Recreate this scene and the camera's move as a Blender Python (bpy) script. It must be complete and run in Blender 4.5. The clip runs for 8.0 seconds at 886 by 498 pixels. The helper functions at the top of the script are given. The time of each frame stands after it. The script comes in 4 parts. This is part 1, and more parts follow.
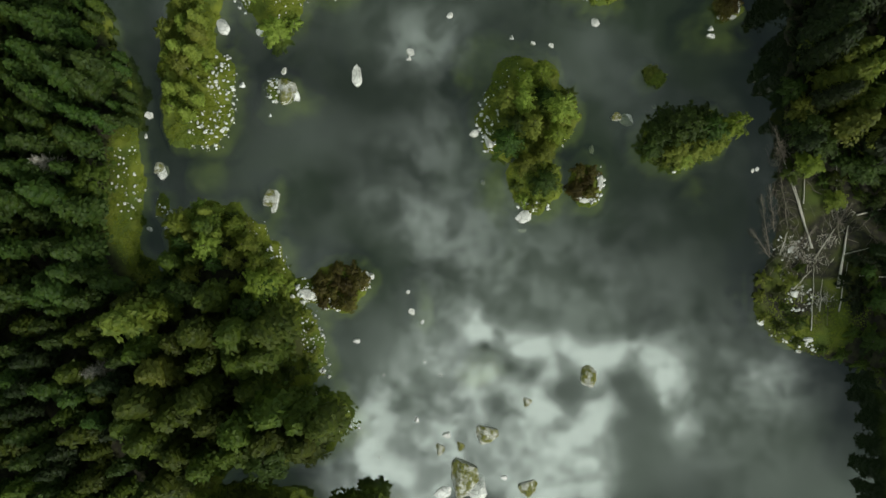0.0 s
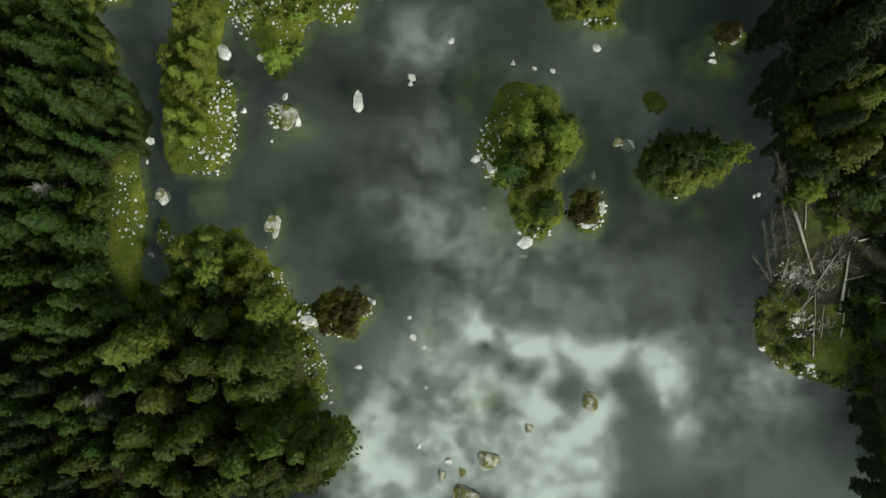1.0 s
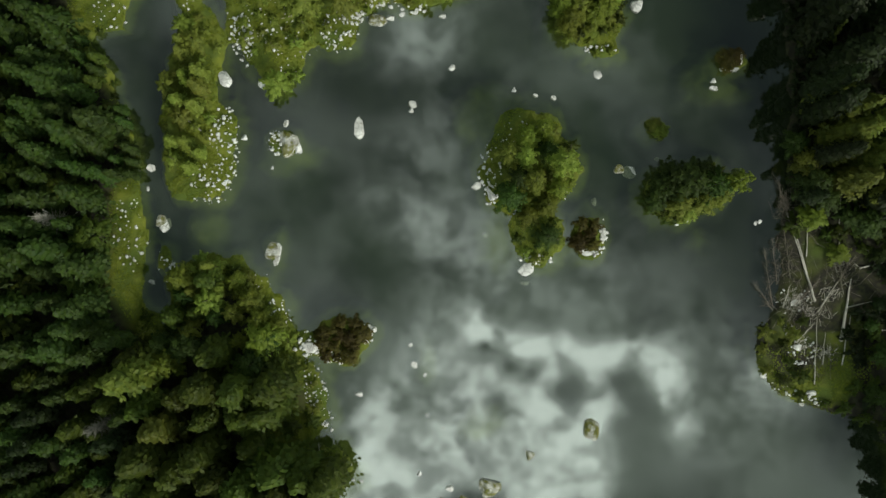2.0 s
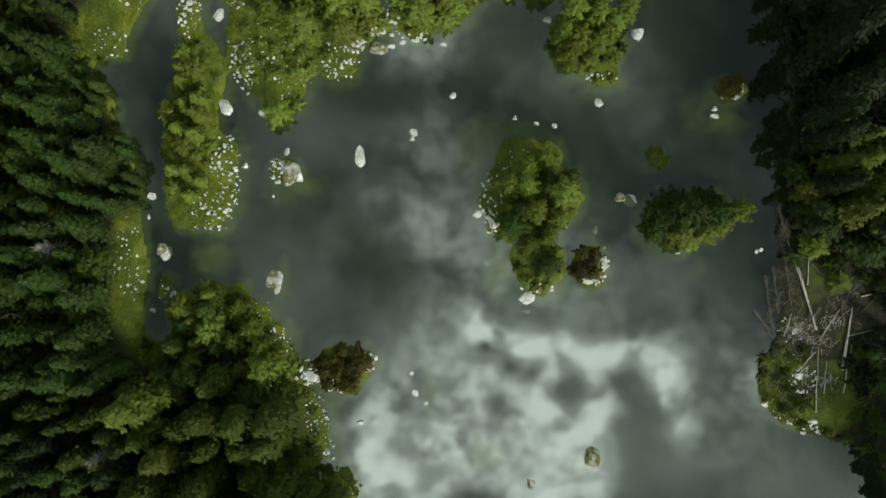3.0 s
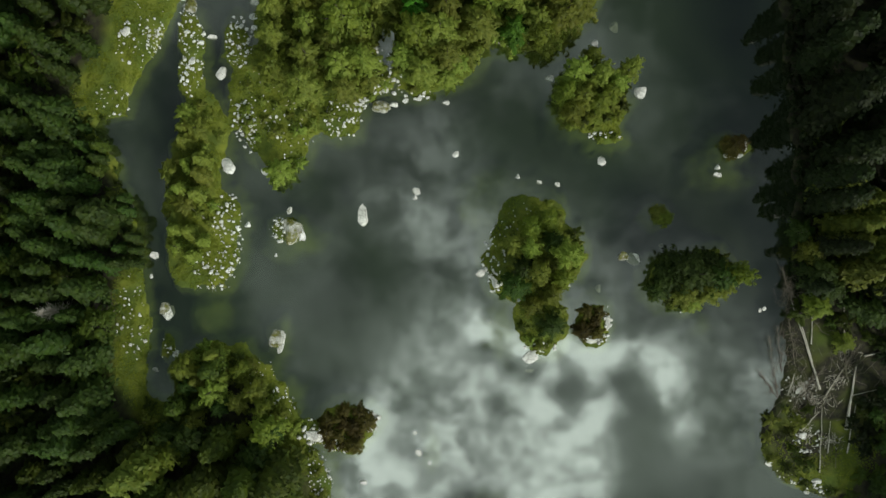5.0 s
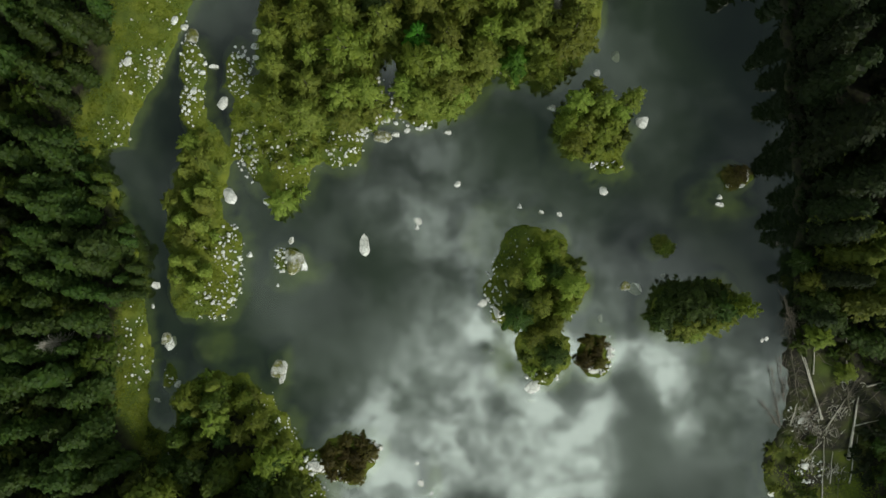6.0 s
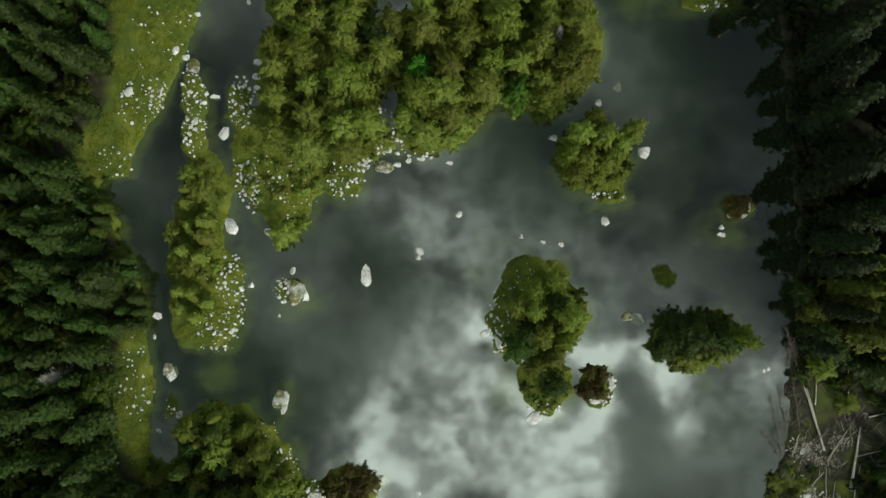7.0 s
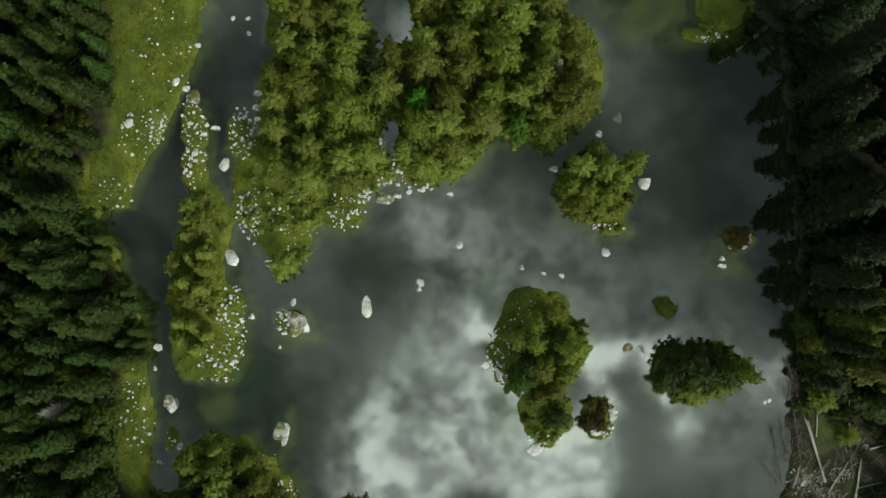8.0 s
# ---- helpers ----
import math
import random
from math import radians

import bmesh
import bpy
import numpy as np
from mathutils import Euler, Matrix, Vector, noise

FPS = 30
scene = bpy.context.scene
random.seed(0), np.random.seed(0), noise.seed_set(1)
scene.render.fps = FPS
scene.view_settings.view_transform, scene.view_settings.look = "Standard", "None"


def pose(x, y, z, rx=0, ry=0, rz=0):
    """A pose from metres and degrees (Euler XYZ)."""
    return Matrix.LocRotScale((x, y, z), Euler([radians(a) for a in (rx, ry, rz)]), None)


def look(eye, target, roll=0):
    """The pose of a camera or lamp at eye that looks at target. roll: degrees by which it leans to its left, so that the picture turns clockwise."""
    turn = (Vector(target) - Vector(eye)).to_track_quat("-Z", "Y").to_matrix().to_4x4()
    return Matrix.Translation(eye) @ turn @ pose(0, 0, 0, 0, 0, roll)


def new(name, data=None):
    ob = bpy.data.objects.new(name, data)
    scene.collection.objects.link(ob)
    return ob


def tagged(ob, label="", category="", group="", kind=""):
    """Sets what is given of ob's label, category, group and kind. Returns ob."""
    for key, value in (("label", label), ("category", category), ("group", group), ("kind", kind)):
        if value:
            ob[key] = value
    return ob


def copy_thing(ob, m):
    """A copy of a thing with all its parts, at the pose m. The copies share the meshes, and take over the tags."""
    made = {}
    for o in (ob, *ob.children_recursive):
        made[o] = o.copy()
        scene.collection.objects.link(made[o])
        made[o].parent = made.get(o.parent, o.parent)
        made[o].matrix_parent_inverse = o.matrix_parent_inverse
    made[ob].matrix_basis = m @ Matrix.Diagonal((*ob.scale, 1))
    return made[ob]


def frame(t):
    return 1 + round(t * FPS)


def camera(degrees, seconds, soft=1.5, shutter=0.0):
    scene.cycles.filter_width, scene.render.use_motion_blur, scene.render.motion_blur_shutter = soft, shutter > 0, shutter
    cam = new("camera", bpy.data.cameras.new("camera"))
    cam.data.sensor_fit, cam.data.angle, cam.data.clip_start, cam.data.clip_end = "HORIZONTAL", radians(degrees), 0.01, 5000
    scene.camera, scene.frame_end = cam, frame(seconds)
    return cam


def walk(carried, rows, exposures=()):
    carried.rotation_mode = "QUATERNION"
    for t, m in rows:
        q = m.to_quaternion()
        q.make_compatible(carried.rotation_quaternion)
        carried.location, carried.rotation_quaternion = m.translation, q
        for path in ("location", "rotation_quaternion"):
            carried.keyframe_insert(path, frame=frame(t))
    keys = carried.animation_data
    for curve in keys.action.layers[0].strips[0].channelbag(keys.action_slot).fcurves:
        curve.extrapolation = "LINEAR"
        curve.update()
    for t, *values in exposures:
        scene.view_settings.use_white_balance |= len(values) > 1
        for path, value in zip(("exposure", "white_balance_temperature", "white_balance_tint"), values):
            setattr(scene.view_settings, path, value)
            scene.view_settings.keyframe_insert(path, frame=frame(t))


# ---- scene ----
# A calm lake with wooded islands between two forested banks, seen from a drone that looks straight down.
cam = camera(54.0, 8.0, soft=1.58)
PITCH, LEAN = 1.555, 0.958
PATH = [
    (0.0, 0.015, 0.011, 119.84, -0.012),
    (0.5, -0.098, 1.762, 119.86, -0.029),
    (1.0, -0.186, 3.558, 119.88, -0.046),
    (1.5, -0.258, 5.400, 119.90, -0.065),
    (3.0, -0.457, 11.194, 119.95, -0.126),
    (3.5, -0.536, 13.198, 119.97, -0.149),
    (4.0, -0.627, 15.226, 119.99, -0.172),
    (4.5, -0.731, 17.272, 120.01, -0.196),
    (6.0, -1.087, 23.474, 120.08, -0.273),
    (6.5, -1.200, 25.561, 120.10, -0.301),
    (7.0, -1.291, 27.666, 120.12, -0.330),
    (7.5, -1.346, 29.803, 120.15, -0.359),
    (8.0, -1.346, 31.991, 120.17, -0.389),
]
walk(cam, [(t, pose(x, y, z, PITCH, LEAN, yaw)) for t, x, y, z, yaw in PATH], exposures=[(0.0, 0.0), (5.0, 0.0), (8.0, -0.07)])


# ---- node helpers ----
def node(nt, kind, **ins):
    n = nt.nodes.new(kind)
    for k, v in ins.items():
        sock = n.inputs[k.replace("_", " ")]
        if isinstance(v, bpy.types.NodeSocket):
            nt.links.new(v, sock)
        else:
            sock.default_value = v
    return n


def plug(nt, sock, v):
    if isinstance(v, bpy.types.NodeSocket):
        nt.links.new(v, sock)
    else:
        sock.default_value = v


def calc(nt, op, a, b=0.0, c=0.0):
    n = nt.nodes.new("ShaderNodeMath")
    n.operation = op
    for i, v in enumerate((a, b, c)):
        plug(nt, n.inputs[i], v)
    return n.outputs[0]


def vcalc(nt, op, a, b=(0, 0, 0)):
    n = nt.nodes.new("ShaderNodeVectorMath")
    n.operation = op
    plug(nt, n.inputs[0], a)
    plug(nt, n.inputs[1], b)
    return n.outputs["Value"] if op in ("LENGTH", "DOT_PRODUCT") else n.outputs[0]


def blend(nt, fac, a, b, mode="MIX"):
    n = nt.nodes.new("ShaderNodeMix")
    n.data_type, n.blend_type = "RGBA", mode
    plug(nt, n.inputs[0], fac)
    plug(nt, n.inputs[6], a if isinstance(a, bpy.types.NodeSocket) else (*a, 1))
    plug(nt, n.inputs[7], b if isinstance(b, bpy.types.NodeSocket) else (*b, 1))
    return n.outputs[2]


def ramp(nt, v, lo, hi, a=0.0, b=1.0):
    n = nt.nodes.new("ShaderNodeMapRange")
    n.interpolation_type = "SMOOTHSTEP"
    for i, q in enumerate((v, lo, hi, a, b)):
        plug(nt, n.inputs[i], q)
    return n.outputs[0]


def grain(nt, vec, scale, detail=4.0, rough=0.55):
    n = node(nt, "ShaderNodeTexNoise", Vector=vec, Scale=scale, Detail=detail, Roughness=rough)
    return n.outputs["Fac"]


def material(name):
    m = bpy.data.materials.new(name)
    m.use_nodes = True
    nt = m.node_tree
    nt.nodes.clear()
    return m, nt, nt.nodes.new("ShaderNodeOutputMaterial")


# ---- world: broken cloud over dim blue, and a soft sun behind the cloud ----
SUN_EL, SUN_AZ = radians(38), radians(-51)
world = bpy.data.worlds.new("sky")
scene.world = world
world.use_nodes = True
wt = world.node_tree
wt.nodes.clear()
way = node(wt, "ShaderNodeTexCoord").outputs["Generated"]
sep = node(wt, "ShaderNodeSeparateXYZ", Vector=way)
up = calc(wt, "MAXIMUM", sep.outputs["Z"], 0.08)
flat = node(wt, "ShaderNodeCombineXYZ", X=calc(wt, "DIVIDE", sep.outputs["X"], up), Y=calc(wt, "DIVIDE", sep.outputs["Y"], up)).outputs[0]
warp = node(wt, "ShaderNodeTexNoise", Vector=vcalc(wt, "ADD", flat, (2.317, 5.173, 0.43)), Scale=16.0, Detail=4.0, Roughness=0.5).outputs["Color"]
bent = vcalc(wt, "ADD", flat, vcalc(wt, "MULTIPLY", vcalc(wt, "SUBTRACT", warp, (0.5, 0.5, 0.5)), (0.036, 0.036, 0.0)))
drift = vcalc(wt, "ADD", bent, (7.313, 3.771, 0.37))
soft_cloud = grain(wt, drift, 5.0, 6.0, 0.55)
fine_cloud = grain(wt, drift, 24.0, 3.5, 0.52)
puffs = grain(wt, drift, 58.0, 3.0, 0.5)


def cloud_bank(x, y, rx, ry, turn, power):
    """One bank of cloud near the zenith: where it stands in the sky, its half width and height, its turn and its density."""
    m = node(wt, "ShaderNodeMapping", Vector=bent)
    m.vector_type = "TEXTURE"
    m.inputs["Location"].default_value = (x, y, 0)
    m.inputs["Rotation"].default_value = (0, 0, radians(turn))
    m.inputs["Scale"].default_value = (rx, ry, 1)
    d = vcalc(wt, "LENGTH", m.outputs[0])
    return calc(wt, "MULTIPLY", calc(wt, "POWER", 2.718, calc(wt, "MULTIPLY", calc(wt, "MULTIPLY", d, d), -1.0)), power)


bright_banks = [
    (0.018, -0.062, 0.018, 0.02, 20, 0.75), (0.055, -0.078, 0.035, 0.016, -25, 0.7), (0.1, -0.088, 0.04, 0.016, -12, 0.75), (0.145, -0.097, 0.035, 0.018, -5, 0.65),
    (0.185, -0.09, 0.04, 0.016, 15, 0.5), (0.232, -0.105, 0.02, 0.026, 25, 0.5), (0.246, -0.14, 0.018, 0.038, 15, 0.75), (0.256, -0.172, 0.016, 0.024, 15, 0.25),
    (0.16, -0.165, 0.022, 0.035, -10, 0.5), (0.155, -0.215, 0.02, 0.045, 5, 0.85), (0.1, -0.2, 0.045, 0.04, 10, 0.9), (0.085, -0.26, 0.06, 0.03, 10, 0.85),
    (0.0, -0.195, 0.05, 0.045, 0, 0.85), (-0.09, -0.23, 0.05, 0.05, 0, 0.9), (-0.03, -0.25, 0.04, 0.03, 0, 0.4), (-0.055, -0.12, 0.045, 0.03, 30, 0.4), (0.005, -0.13, 0.035, 0.035, 0, 0.4),
    (0.09, -0.15, 0.07, 0.03, -10, 0.8), (0.046, -0.118, 0.018, 0.014, 0, 0.5), (0.105, -0.12, 0.012, 0.014, 0, 0.55), (0.153, -0.12, 0.013, 0.014, 0, 0.5), (0.36, -0.13, 0.035, 0.03, 0, 0.35), (0.3, -0.2, 0.1, 0.06, 0, 0.08), (-0.09, -0.16, 0.04, 0.04, 0, 0.45), (-0.02, -0.075, 0.04, 0.03, 20, 0.25),
]
thin_banks = [
    (-0.1, 0.09, 0.035, 0.03, 20, 0.08), (-0.03, 0.06, 0.05, 0.022, -20, 0.2), (0.0, 0.015, 0.08, 0.03, -30, 0.14),
    (-0.03, 0.15, 0.05, 0.04, 0, 0.16), (0.1, 0.0, 0.13, 0.075, -10, 0.16), (-0.04, 0.27, 0.05, 0.04, 0, 0.32),
    (-0.03, -0.04, 0.07, 0.04, 0, 0.08), (0.01, 0.07, 0.07, 0.045, -10, 0.11), (0.25, -0.09, 0.09, 0.05, -10, 0.11), (0.32, -0.12, 0.06, 0.06, 0, 0.1),
]
holes = [
    (0.046, -0.15, 0.02, 0.033, 0, 0.7), (-0.061, -0.15, 0.016, 0.02, 0, 0.7), (-0.072, -0.205, 0.014, 0.016, 0, 0.4), (0.03, -0.262, 0.05, 0.016, 0, 0.8),
    (0.031, -0.086, 0.011, 0.011, 0, 0.85), (0.058, -0.108, 0.013, 0.010, 0, 0.75), (0.085, -0.116, 0.015, 0.011, 0, 0.75), (0.128, -0.134, 0.02, 0.016, 0, 0.8),
    (0.182, -0.121, 0.016, 0.013, 0, 0.75), (0.205, -0.18, 0.035, 0.035, 0, 0.5), (0.12, -0.17, 0.03, 0.01, 10, 0.35), (0.225, -0.245, 0.05, 0.03, 0, 0.4),
    (0.155, -0.135, 0.008, 0.012, 0, 0.4), (-0.02, -0.16, 0.012, 0.012, 0, 0.3), (0.1, -0.235, 0.018, 0.01, 0, 0.35), (-0.01, -0.225, 0.015, 0.012, 0, 0.3),
]
dense = 0.0
for b in bright_banks + thin_banks:
    dense = calc(wt, "ADD", cloud_bank(*b), dense)
for b in holes:
    dense = calc(wt, "MULTIPLY", dense, calc(wt, "SUBTRACT", 1.0, cloud_bank(*b)))
# away from the zenith an ordinary broken deck
ring = ramp(wt, vcalc(wt, "LENGTH", flat), 0.45, 0.9)
deck = calc(wt, "MULTIPLY", ramp(wt, soft_cloud, 0.35, 0.65), ring)
# the cloud is brighter towards the hidden sun
toward = vcalc(wt, "DOT_PRODUCT", way, (math.cos(SUN_EL) * math.cos(SUN_AZ), math.cos(SUN_EL) * math.sin(SUN_AZ), math.sin(SUN_EL)))
deck = calc(wt, "MULTIPLY", deck, ramp(wt, toward, -0.3, 0.95, 0.45, 1.9))
broken = calc(wt, "MULTIPLY", calc(wt, "MULTIPLY", dense, ramp(wt, fine_cloud, 0.32, 0.62, 0.45, 1.15)), ramp(wt, puffs, 0.33, 0.6, 0.72, 1.12))
thin = calc(wt, "MULTIPLY", ramp(wt, soft_cloud, 0.42, 0.7), 0.12)
for b in ((-0.1, 0.22, 0.075, 0.05, 0, 0.9), (0.31, 0.05, 0.1, 0.12, 0, 0.7), (-0.3, 0.16, 0.1, 0.13, 0, 0.8)):
    thin = calc(wt, "MULTIPLY", thin, calc(wt, "SUBTRACT", 1.0, cloud_bank(*b)))
cover = calc(wt, "MINIMUM", calc(wt, "MAXIMUM", 0.0, calc(wt, "ADD", calc(wt, "ADD", broken, thin), calc(wt, "MULTIPLY", deck, 0.26))), 1.15)
sky = wt.nodes.new("ShaderNodeTexSky")
sky.sky_type = "NISHITA"
sky.sun_disc = False
sky.sun_elevation, sky.sun_rotation = SUN_EL, radians(90) - SUN_AZ
blue = blend(wt, 1.0, sky.outputs["Color"], (0.035, 0.035, 0.035), "MULTIPLY")
haze = ramp(wt, grain(wt, vcalc(wt, "ADD", flat, (3.1, 1.7, 0)), 4.0, 3.0), 0.36, 0.56)
for b in ((0.34, 0.16, 0.1, 0.2, 0, 0.9), (-0.22, 0.25, 0.08, 0.1, 0, 0.9), (-0.13, 0.2, 0.06, 0.06, 0, 0.9), (-0.07, 0.225, 0.06, 0.035, 0, 0.85), (-0.14, -0.02, 0.05, 0.06, 0, 0.8), (0.31, 0.03, 0.08, 0.1, 0, 0.75), (0.24, 0.03, 0.07, 0.08, 0, 0.45), (-0.3, 0.17, 0.07, 0.1, 0, 0.7), (0.27, -0.24, 0.06, 0.05, 0, 0.7)):
    haze = calc(wt, "MULTIPLY", haze, calc(wt, "SUBTRACT", 1.0, cloud_bank(*b)))
grey = blend(wt, haze, blend(wt, 0.7, blue, (0.048, 0.062, 0.064)), (0.092, 0.138, 0.108))
clouds = blend(wt, cover, grey, (2.95, 3.43, 3.07))
# sky dimmed overhead to offset the strongly mirroring water, full strength towards the sides
bg = node(wt, "ShaderNodeBackground", Color=clouds, Strength=ramp(wt, vcalc(wt, "LENGTH", flat), 0.42, 0.9, 0.52, 1.0))
wt.links.new(bg.outputs[0], node(wt, "ShaderNodeOutputWorld").inputs["Surface"])

sun = new("sun", bpy.data.lights.new("sun", "SUN"))
sun.data.energy, sun.data.angle, sun.data.color = 2.9, radians(9), (1.0, 0.98, 0.88)
sun.matrix_world = look((0, 0, 0), (-math.cos(SUN_EL) * math.cos(SUN_AZ), -math.cos(SUN_EL) * math.sin(SUN_AZ), -math.sin(SUN_EL)))


# ---- materials ----
def where(nt):
    return node(nt, "ShaderNodeNewGeometry").outputs["Position"]


def local(nt):
    return node(nt, "ShaderNodeTexCoord").outputs["Object"]


def chance(nt):
    return node(nt, "ShaderNodeObjectInfo").outputs["Random"]


def surface(nt, out, colour, rough, bump=None, strength=0.3, distance=0.05, metal=0.0):
    b = node(nt, "ShaderNodeBsdfPrincipled", Base_Color=colour, Roughness=rough, Metallic=metal)
    if bump is not None:
        nt.links.new(node(nt, "ShaderNodeBump", Strength=strength, Distance=distance, Height=bump).outputs[0], b.inputs["Normal"])
    nt.links.new(b.outputs[0], out.inputs["Surface"])
    return b


def leaf_material(name, dark, light, warm):
    m, nt, out = material(name)
    isle = node(nt, "ShaderNodeNewGeometry").outputs["Random Per Island"]
    clump = grain(nt, local(nt), 0.9, 2.0)
    c = blend(nt, ramp(nt, clump, 0.3, 0.7), dark, light)
    c = blend(nt, calc(nt, "MULTIPLY", isle, 0.3), c, warm)
    hsv = node(nt, "ShaderNodeHueSaturation", Color=c, Saturation=1.0)
    nt.links.new(calc(nt, "MULTIPLY_ADD", chance(nt), 0.034, 0.483), hsv.inputs["Hue"])
    nt.links.new(calc(nt, "MULTIPLY_ADD", chance(nt), 0.6, 0.7), hsv.inputs["Value"])
    d = node(nt, "ShaderNodeBsdfPrincipled", Base_Color=hsv.outputs[0], Roughness=0.6)
    d.inputs["Specular IOR Level"].default_value = 0.25
    tr = node(nt, "ShaderNodeBsdfTranslucent", Color=hsv.outputs[0])
    mix = node(nt, "ShaderNodeMixShader", Fac=0.4)
    nt.links.new(d.outputs[0], mix.inputs[1])
    nt.links.new(tr.outputs[0], mix.inputs[2])
    nt.links.new(mix.outputs[0], out.inputs["Surface"])
    return m


SPRUCE = leaf_material("spruce_needles", (0.016, 0.038, 0.006), (0.043, 0.082, 0.011), (0.078, 0.1, 0.013))
# needle colour halved: the shade on the dark trees is painted in
SHADED = leaf_material("shaded_needles", (0.006, 0.013, 0.0025), (0.018, 0.035, 0.006), (0.036, 0.044, 0.01))
WILLOW = leaf_material("willow_leaves", (0.105, 0.15, 0.018), (0.2, 0.25, 0.036), (0.28, 0.3, 0.06))
ALDER = leaf_material("alder_leaves", (0.028, 0.05, 0.006), (0.066, 0.098, 0.01), (0.11, 0.12, 0.014))
FRESH = leaf_material("fresh_leaves", (0.035, 0.12, 0.01), (0.075, 0.21, 0.015), (0.12, 0.23, 0.02))
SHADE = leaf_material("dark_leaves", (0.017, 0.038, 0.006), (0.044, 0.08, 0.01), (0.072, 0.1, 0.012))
# brightened olive: the sunlit look of the bank spruces is painted in
LIT_OLIVE = leaf_material("lit_olive_needles", (0.056, 0.08, 0.01), (0.12, 0.145, 0.019), (0.19, 0.19, 0.03))
BIRCH = leaf_material("birch_leaves", (0.078, 0.112, 0.011), (0.15, 0.188, 0.02), (0.21, 0.225, 0.03))
GRASS = leaf_material("meadow_grass", (0.08, 0.115, 0.009), (0.14, 0.17, 0.011), (0.19, 0.19, 0.024))
RUST = leaf_material("heath_leaves", (0.045, 0.042, 0.008), (0.09, 0.078, 0.014), (0.12, 0.08, 0.015))


def make_bark(name, dark, light):
    m, nt, out = material(name)
    p = local(nt)
    v = grain(nt, vcalc(nt, "MULTIPLY", p, (6, 6, 1.2)), 3.0, 5.0)
    c = blend(nt, ramp(nt, v, 0.3, 0.7), dark, light)
    c = blend(nt, ramp(nt, grain(nt, p, 0.7), 0.5, 0.7, 0, 0.5), c, (0.06, 0.075, 0.03))
    surface(nt, out, c, 0.9, v, 0.6, 0.03)
    return m


BARK = make_bark("bark", (0.05, 0.04, 0.03), (0.14, 0.12, 0.095))
DEADWOOD = make_bark("bleached_wood", (0.3, 0.275, 0.235), (0.58, 0.55, 0.49))
TWIGS = make_bark("grey_twigs", (0.075, 0.06, 0.045), (0.19, 0.165, 0.135))


def make_rock(name, moss, pale, grey):
    m, nt, out = material(name)
    p = where(nt)
    big, fine = grain(nt, p, 0.9, 3.0), grain(nt, p, 5.0, 6.0, 0.65)
    c = blend(nt, ramp(nt, big, 0.35, 0.65), grey, pale)
    c = blend(nt, calc(nt, "MULTIPLY", node(nt, "ShaderNodeNewGeometry").outputs["Random Per Island"], 0.25), c, (0.3, 0.3, 0.28))
    c = blend(nt, calc(nt, "MULTIPLY", chance(nt), 0.4), c, (0.45, 0.44, 0.38))
    c = blend(nt, ramp(nt, fine, 0.5, 0.68, 0, 0.6), c, (0.12, 0.12, 0.1))
    crack = nt.nodes.new("ShaderNodeTexVoronoi")
    crack.feature = "DISTANCE_TO_EDGE"
    plug(nt, crack.inputs["Vector"], vcalc(nt, "ADD", p, vcalc(nt, "MULTIPLY", node(nt, "ShaderNodeTexNoise", Vector=p, Scale=3.0).outputs["Color"], (0.35, 0.35, 0.35))))
    crack.inputs["Scale"].default_value = 0.9
    c = blend(nt, ramp(nt, crack.outputs["Distance"], 0.0, 0.06, 0.5, 0.0), c, (0.06, 0.06, 0.05))
    flatness = node(nt, "ShaderNodeSeparateXYZ", Vector=node(nt, "ShaderNodeNewGeometry").outputs["Normal"]).outputs["Z"]
    hold = calc(nt, "MULTIPLY", ramp(nt, flatness, 0.3, 0.85), ramp(nt, calc(nt, "ADD", grain(nt, p, 0.8, 5.0, 0.6), calc(nt, "MULTIPLY", fine, 0.25)), 0.68 - moss, 0.86 - moss))
    c = blend(nt, hold, c, blend(nt, ramp(nt, fine, 0.4, 0.6), (0.05, 0.06, 0.01), (0.14, 0.135, 0.02)))
    # algae and wet stone up to the reach of the waves
    tide = node(nt, "ShaderNodeSeparateXYZ", Vector=p).outputs["Z"]
    c = blend(nt, ramp(nt, calc(nt, "ADD", tide, calc(nt, "MULTIPLY", fine, 0.1)), 0.04, 0.09, 0.7, 0.0), c, (0.07, 0.068, 0.045))
    surface(nt, out, c, 0.85, fine, 0.5, 0.06)
    return m


ROCK = make_rock("pale_rock", -0.04, (0.86, 0.86, 0.86), (0.64, 0.64, 0.64))
MOSSY = make_rock("mossy_rock", 0.17, (0.6, 0.6, 0.58), (0.22, 0.22, 0.2))

# ---- the plan of the shores ----


def lattice_noise(x, y, scale, seed):
    """Smooth value noise from -1 to 1 with features of that many metres."""
    x, y = np.asarray(x, float) / scale, np.asarray(y, float) / scale
    i, j = np.floor(x).astype(np.int64), np.floor(y).astype(np.int64)
    u, v = x - i, y - j
    u, v = u * u * (3 - 2 * u), v * v * (3 - 2 * v)

    def h(a, b):
        n = (a * 374761393 + b * 668265263 + seed * 982451653) & 0x7FFFFFFF
        n = ((n ^ (n >> 13)) * 1274126177) & 0x7FFFFFFF
        return ((n ^ (n >> 16)) & 0xFFFF) / 32767.5 - 1

    return (h(i, j) * (1 - u) + h(i + 1, j) * u) * (1 - v) + (h(i, j + 1) * (1 - u) + h(i + 1, j + 1) * u) * v


def rough_noise(x, y, scale, seed):
    return lattice_noise(x, y, scale, seed) * 0.55 + lattice_noise(x, y, scale / 2.3, seed + 1) * 0.3 + lattice_noise(x, y, scale / 5.1, seed + 2) * 0.15


